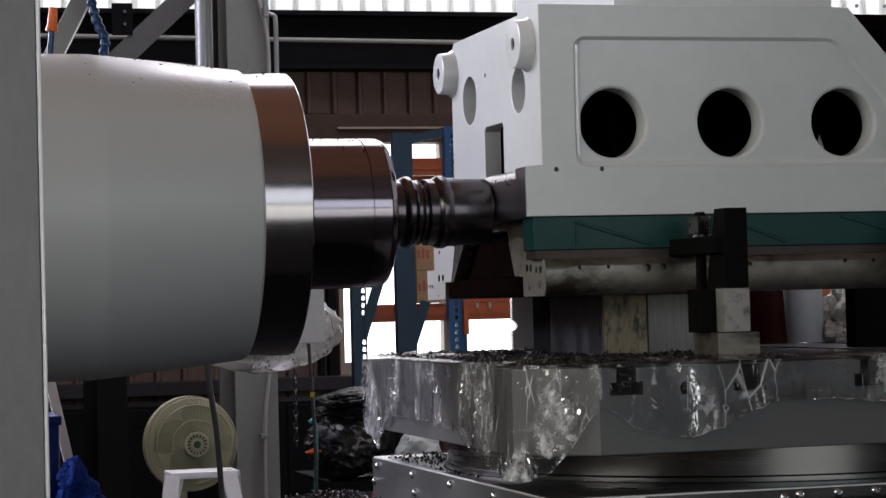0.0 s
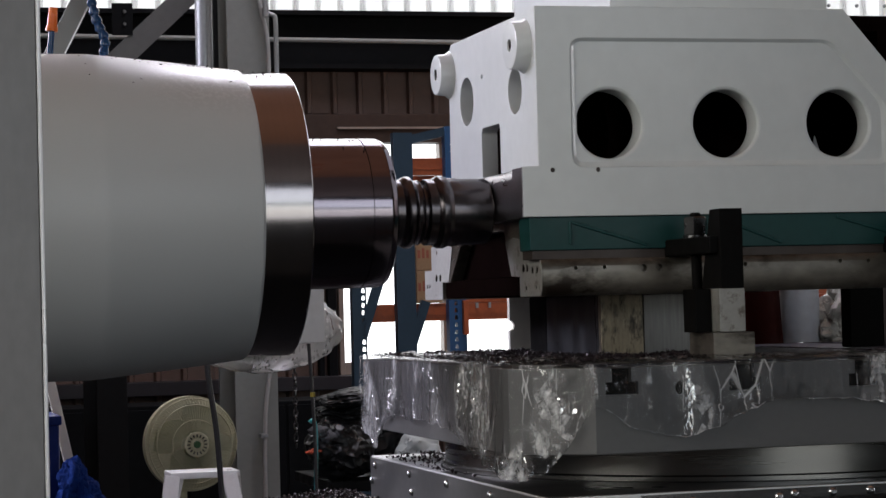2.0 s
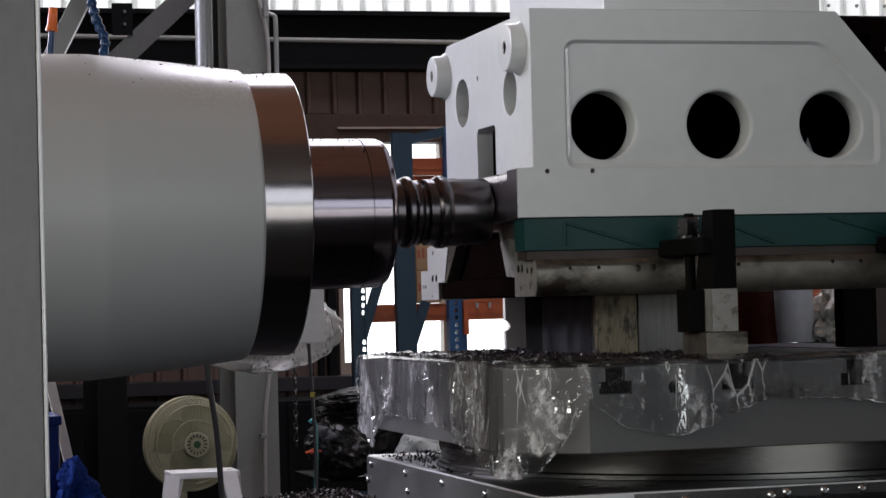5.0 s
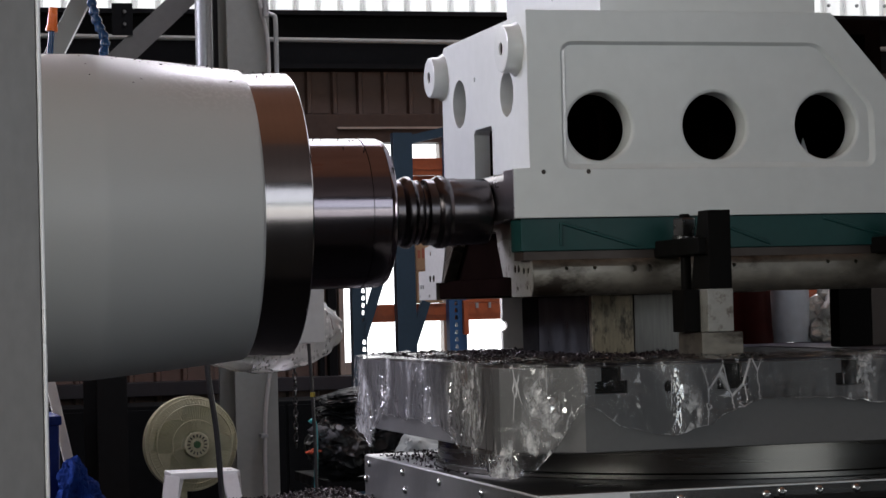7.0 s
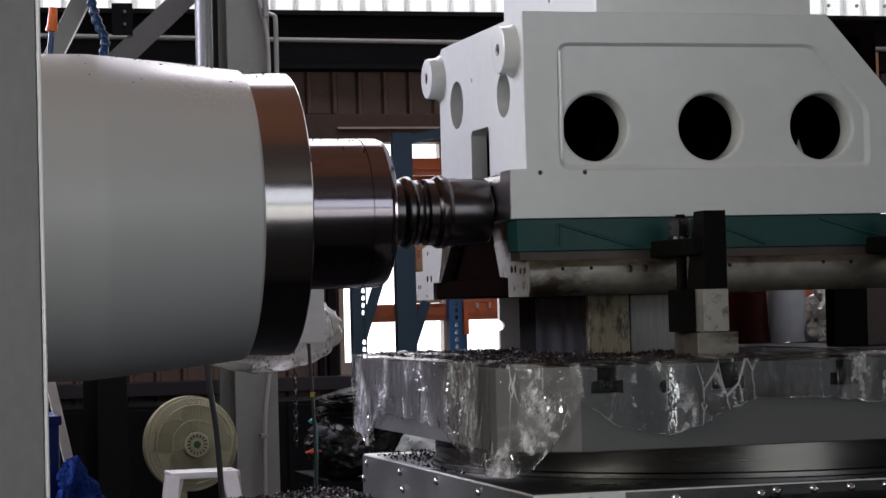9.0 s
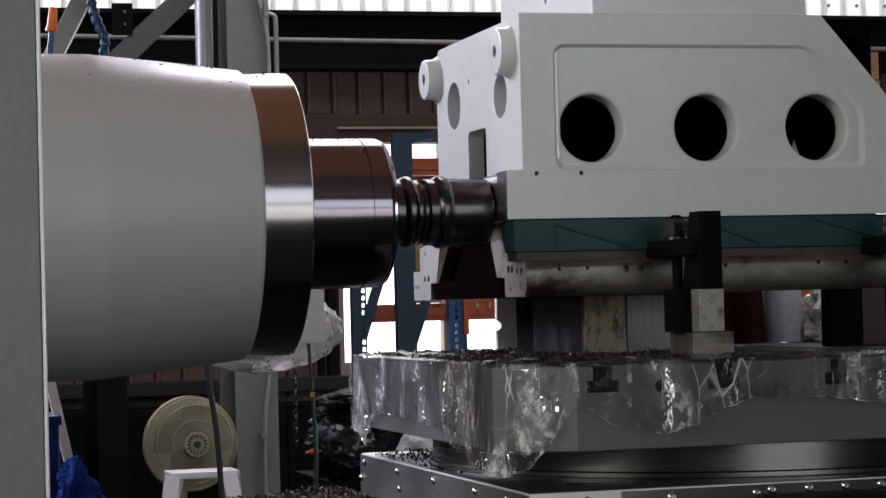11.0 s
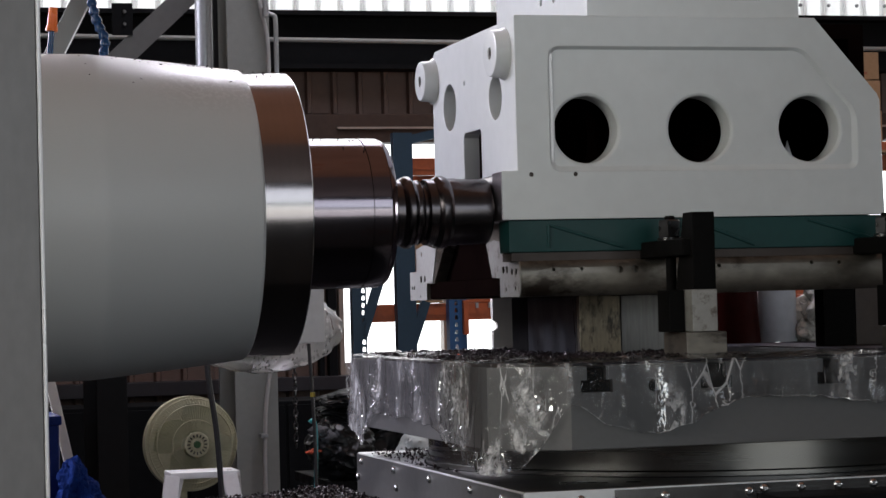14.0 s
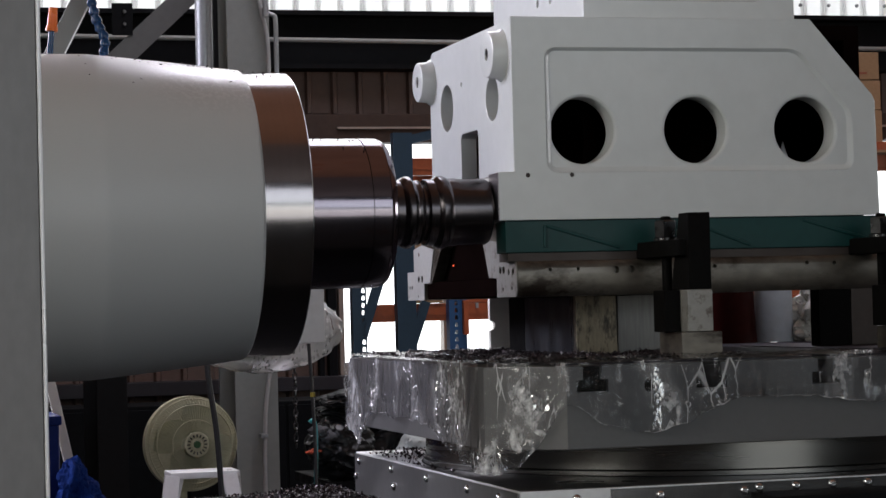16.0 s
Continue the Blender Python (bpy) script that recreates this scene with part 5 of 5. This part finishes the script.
def film():
    path = [Vector((-0.083, 0.45)), Vector((-0.083, -0.361)), Vector((0.009, -0.4485)), Vector((0.83, -0.4485))]
    legs = [(b - a).length for a, b in zip(path, path[1:])]
    drop = [(0, .118), (.05, .128), (.09, .146), (.125, .143), (.16, .1), (.2, .088), (.32, .092), (.45, .088), (.58, .098), (.68, .128), (.78, .146), (.83, .15), (.87, .138), (.9, .108), (.925, .07), (.94, .052), (.98, .08), (1.01, .09), (1.066, .098), (1.096, .09), (1.13, .074), (1.175, .058), (1.22, .054), (1.28, .053), (1.32, .058), (1.385, .065), (1.8, .06)]
    xs, ys = [a for a, b in drop], [b for a, b in drop]
    N, V = 620, 44
    grid = []
    total = sum(legs)
    for i in range(N + 1):
        s = total * i / N
        rest, k = s, 0
        while k < 2 and rest > legs[k]:
            rest -= legs[k]
            k += 1
        u = (path[k + 1] - path[k]).normalized()
        p = path[k] + u * rest
        out = Vector((u.y, -u.x))
        length = float(np.interp(s, xs, ys)) + 0.006 * noise.noise(Vector((s * 40, 0, 5))) + 0.006 * noise.noise(Vector((s * 110, 0, 2)))
        row = []
        grid.append((k, row))
        for j in range(-10, V + 1):
            if j < 0:          # lies on the table's top
                d = -j / 10
                q = Vector((s * 16, d * 2.5, 7))
                h = 0.0025 + 0.005 * max(0, 1 - abs(noise.noise(q)) * 3.0) * d + 0.002 * abs(noise.noise(q * 4))
                inn = 0.085 * d
                row.append((p.x - out.x * inn, p.y - out.y * inn, 1.1315 + h))
            else:
                v = j / V
                z = 1.1325 - length * v
                q = Vector((s * 8 + 0.5 * noise.noise(Vector((s * 9, v * 2, 1))), v * 1.1, 0))
                q2 = Vector((s * 24 + v * 2.2, v * 2.2 - s * 5, 4))
                q3 = Vector((s * 60 - v * 6, v * 6 + s * 11, 9))
                ridge = (1 - abs(noise.noise(q)) * 2.2) * 0.5 + 0.5
                r2 = 1 - min(1, abs(noise.noise(q2)) * 3.2)
                r3 = 1 - min(1, abs(noise.noise(q3)) * 3.2)
                free = max(0.0, z * -1 + 1.02) * 6
                patch = max(0.0, noise.noise(Vector((s * 7, v * 1.5, 12))) + 0.15)
                d = v * length
                crumple = 0.009 * facet(s / 0.035, d / 0.07, 1.5) + 0.007 * facet(s / 0.012, d / 0.017, 7.5) * (0.1 + 2 * patch)
                h = 0.004 + 0.003 * max(0, ridge) * (0.2 + v) + crumple * (0.35 + 0.9 * v) + 0.004 * r3 * patch
                h = max(h, 0.0008)
                h += 0.012 * free * noise.noise(Vector((s * 18, 3, 3)))
                row.append((p.x + out.x * h, p.y + out.y * h, z + 0.004 * v * noise.noise(q2 * 0.5)))
    f = thing("plastic_film", "creased clear plastic film draped over the table edge", "plastic film")
    for k, name in enumerate(("side_drape", "corner_drape", "front_drape")):
        rows = [row for leg, row in grid if leg == k]
        if k < 2:
            rows.append(next(row for leg, row in grid if leg == k + 1))
        n = len(rows[0])
        faces = [(i * n + j, i * n + j + 1, (i + 1) * n + j + 1, (i + 1) * n + j) for i in range(len(rows) - 1) for j in range(n - 1)]
        bm = bmesh.new()
        me = bpy.data.meshes.new("tmp")
        me.from_pydata([v for row in rows for v in row], [], faces)
        bm.from_mesh(me)
        bpy.data.meshes.remove(me)
        part(name, bm, FRONT_FILM if k == 2 else FILM, f, smooth=12)
        part("hem", tube([Vector(row[-1]) for row in rows[::3]], 0.0005, 5), FILM, f, "curled edge of the film")
    MOVERS.append(f)


film()


# ---- swarf ----
def chips(name, label, count, spot, seed, size=(0.003, 0.007)):
    rnd = random.Random(seed)
    verts, faces = [], []
    for _ in range(count):
        x, y, z = spot(rnd)
        r, w = rnd.uniform(*size), rnd.uniform(0.002, 0.004)
        m = Euler((rnd.uniform(0, 6.3), rnd.uniform(0, 6.3), rnd.uniform(0, 6.3))).to_matrix()
        n, arc, base = 5, rnd.uniform(1.5, 4.5), len(verts)
        for k in range(n):
            a = arc * k / (n - 1)
            for e in (-w / 2, w / 2):
                c = m @ Vector((math.cos(a) * r * 0.6, math.sin(a) * r * 0.6, e + a * 0.0006))
                verts.append((x + c.x, y + c.y, max(z + 0.0002, z + r * 0.6 + c.z)))
        for k in range(n - 1):
            i = base + 2 * k
            faces.append((i, i + 1, i + 3, i + 2))
    me = bpy.data.meshes.new(name)
    me.from_pydata(verts, [], faces)
    me.materials.append(SWARF)
    ob = new(name, me)
    tagged(ob, label, "metal chips", kind="stuff")
    return ob


def on_table(r):
    while True:
        x, y = r.uniform(-0.072, 0.30), r.uniform(-0.40, 0.45)
        heap = noise.noise(Vector((x * 22, y * 22, 3))) + 0.6 * noise.noise(Vector((x * 60, y * 60, 8)))
        if y - 0.9 * x < 0.5 and x + y > -0.41 and r.random() < (1.0 - max(0, x) * 1.9) * (0.25 + max(0, heap + 0.2) * 1.6):
            return x, y, 1.132 + max(0, heap) * 0.007 * r.random()


def on_saddle(r):
    while True:
        x, y = r.uniform(-0.06, 0.12), r.uniform(-0.08, 0.47)
        if math.hypot(x - TX, y - TY) > 0.457:
            return x, y, 0.966


def on_cover(r):
    x, y = -0.075 - abs(r.gauss(0, 0.10)), r.uniform(0.1, 0.585)
    return max(x, -0.5), y, 0.89 + max(0, 0.013 * math.exp(-((x + 0.12) / 0.07) ** 2) * r.random())


def on_head(r):
    x, a = r.uniform(-0.62, -0.18), r.gauss(0.0, 0.22) + 0.12
    rad = 0.2285 if x < -0.585 else 0.2285 - (x + 0.585) * 0.105 if x < -0.37 else 0.2022 if x < -0.305 else 0.1085
    return x, -math.sin(a) * rad, AXIS_Z + math.cos(a) * rad


MOVERS.append(chips("table_chips", "dark curled cast-iron chips lying on the table", 6500, on_table, 1, (0.0018, 0.0048)))
MOVERS.append(chips("saddle_chips", "fine dark chips on the saddle cover", 260, on_saddle, 2, (0.002, 0.005)))
MOVERS.append(chips("cover_chips", "dark glinting chips heaped on the way cover", 4200, on_cover, 3, (0.002, 0.005)))
chips("head_chips", "tiny dark chips sprinkled on the spindle head", 85, on_head, 4, (0.0011, 0.0022))


def hot_chip():
    bm = lathe([(-0.0018, 0.0), (-0.0012, 0.0012), (0.0012, 0.0009), (0.002, 0.0)], 7, "z")
    ob = part("hot_chip", bm, HOT)
    return tagged(ob, "tiny glowing red chip thrown off the cutter", "hot chip", "glowing chips below the cutter")


SPARKS = [hot_chip() for _ in range(3)]


# ---- motion of the feed and the spindle ----
def motions():
    walk(TOOL, [(i / 15, pose(0, 0, AXIS_Z, 80.0 * i, 0, 0)) for i in range(241)])
    # chips leave the cutter's rim, fall past the casting's end and come to rest on the table
    for ob, t0, dy in zip(SPARKS, (3.3, 12.1, 15.78), (0.0, 0.03, 0.04)):
        rest = pose(-0.02, 0.0, AXIS_Z - 0.03)
        end = pose(0.01, 0.21 + dy, 1.136, 80, 40, 0)
        walk(ob, [(0.0, rest), (t0, rest), (t0 + 0.2, pose(0.0, 0.14 + dy, 1.287, 40, 20, 0)), (t0 + 0.34 if t0 < 15 else 16.0, end if t0 < 15 else pose(0.0, 0.15 + dy, 1.275, 45, 20, 0)), (16.0, end)][:5 if t0 < 15 else 4])
    for ob in MOVERS:
        m = ob.matrix_basis.copy()
        walk(ob, [(t, Matrix.Translation((0, FEED * t / 16.0, 0)) @ m) for t in (0.0, 4.0, 8.0, 12.0, 16.0)])


motions()
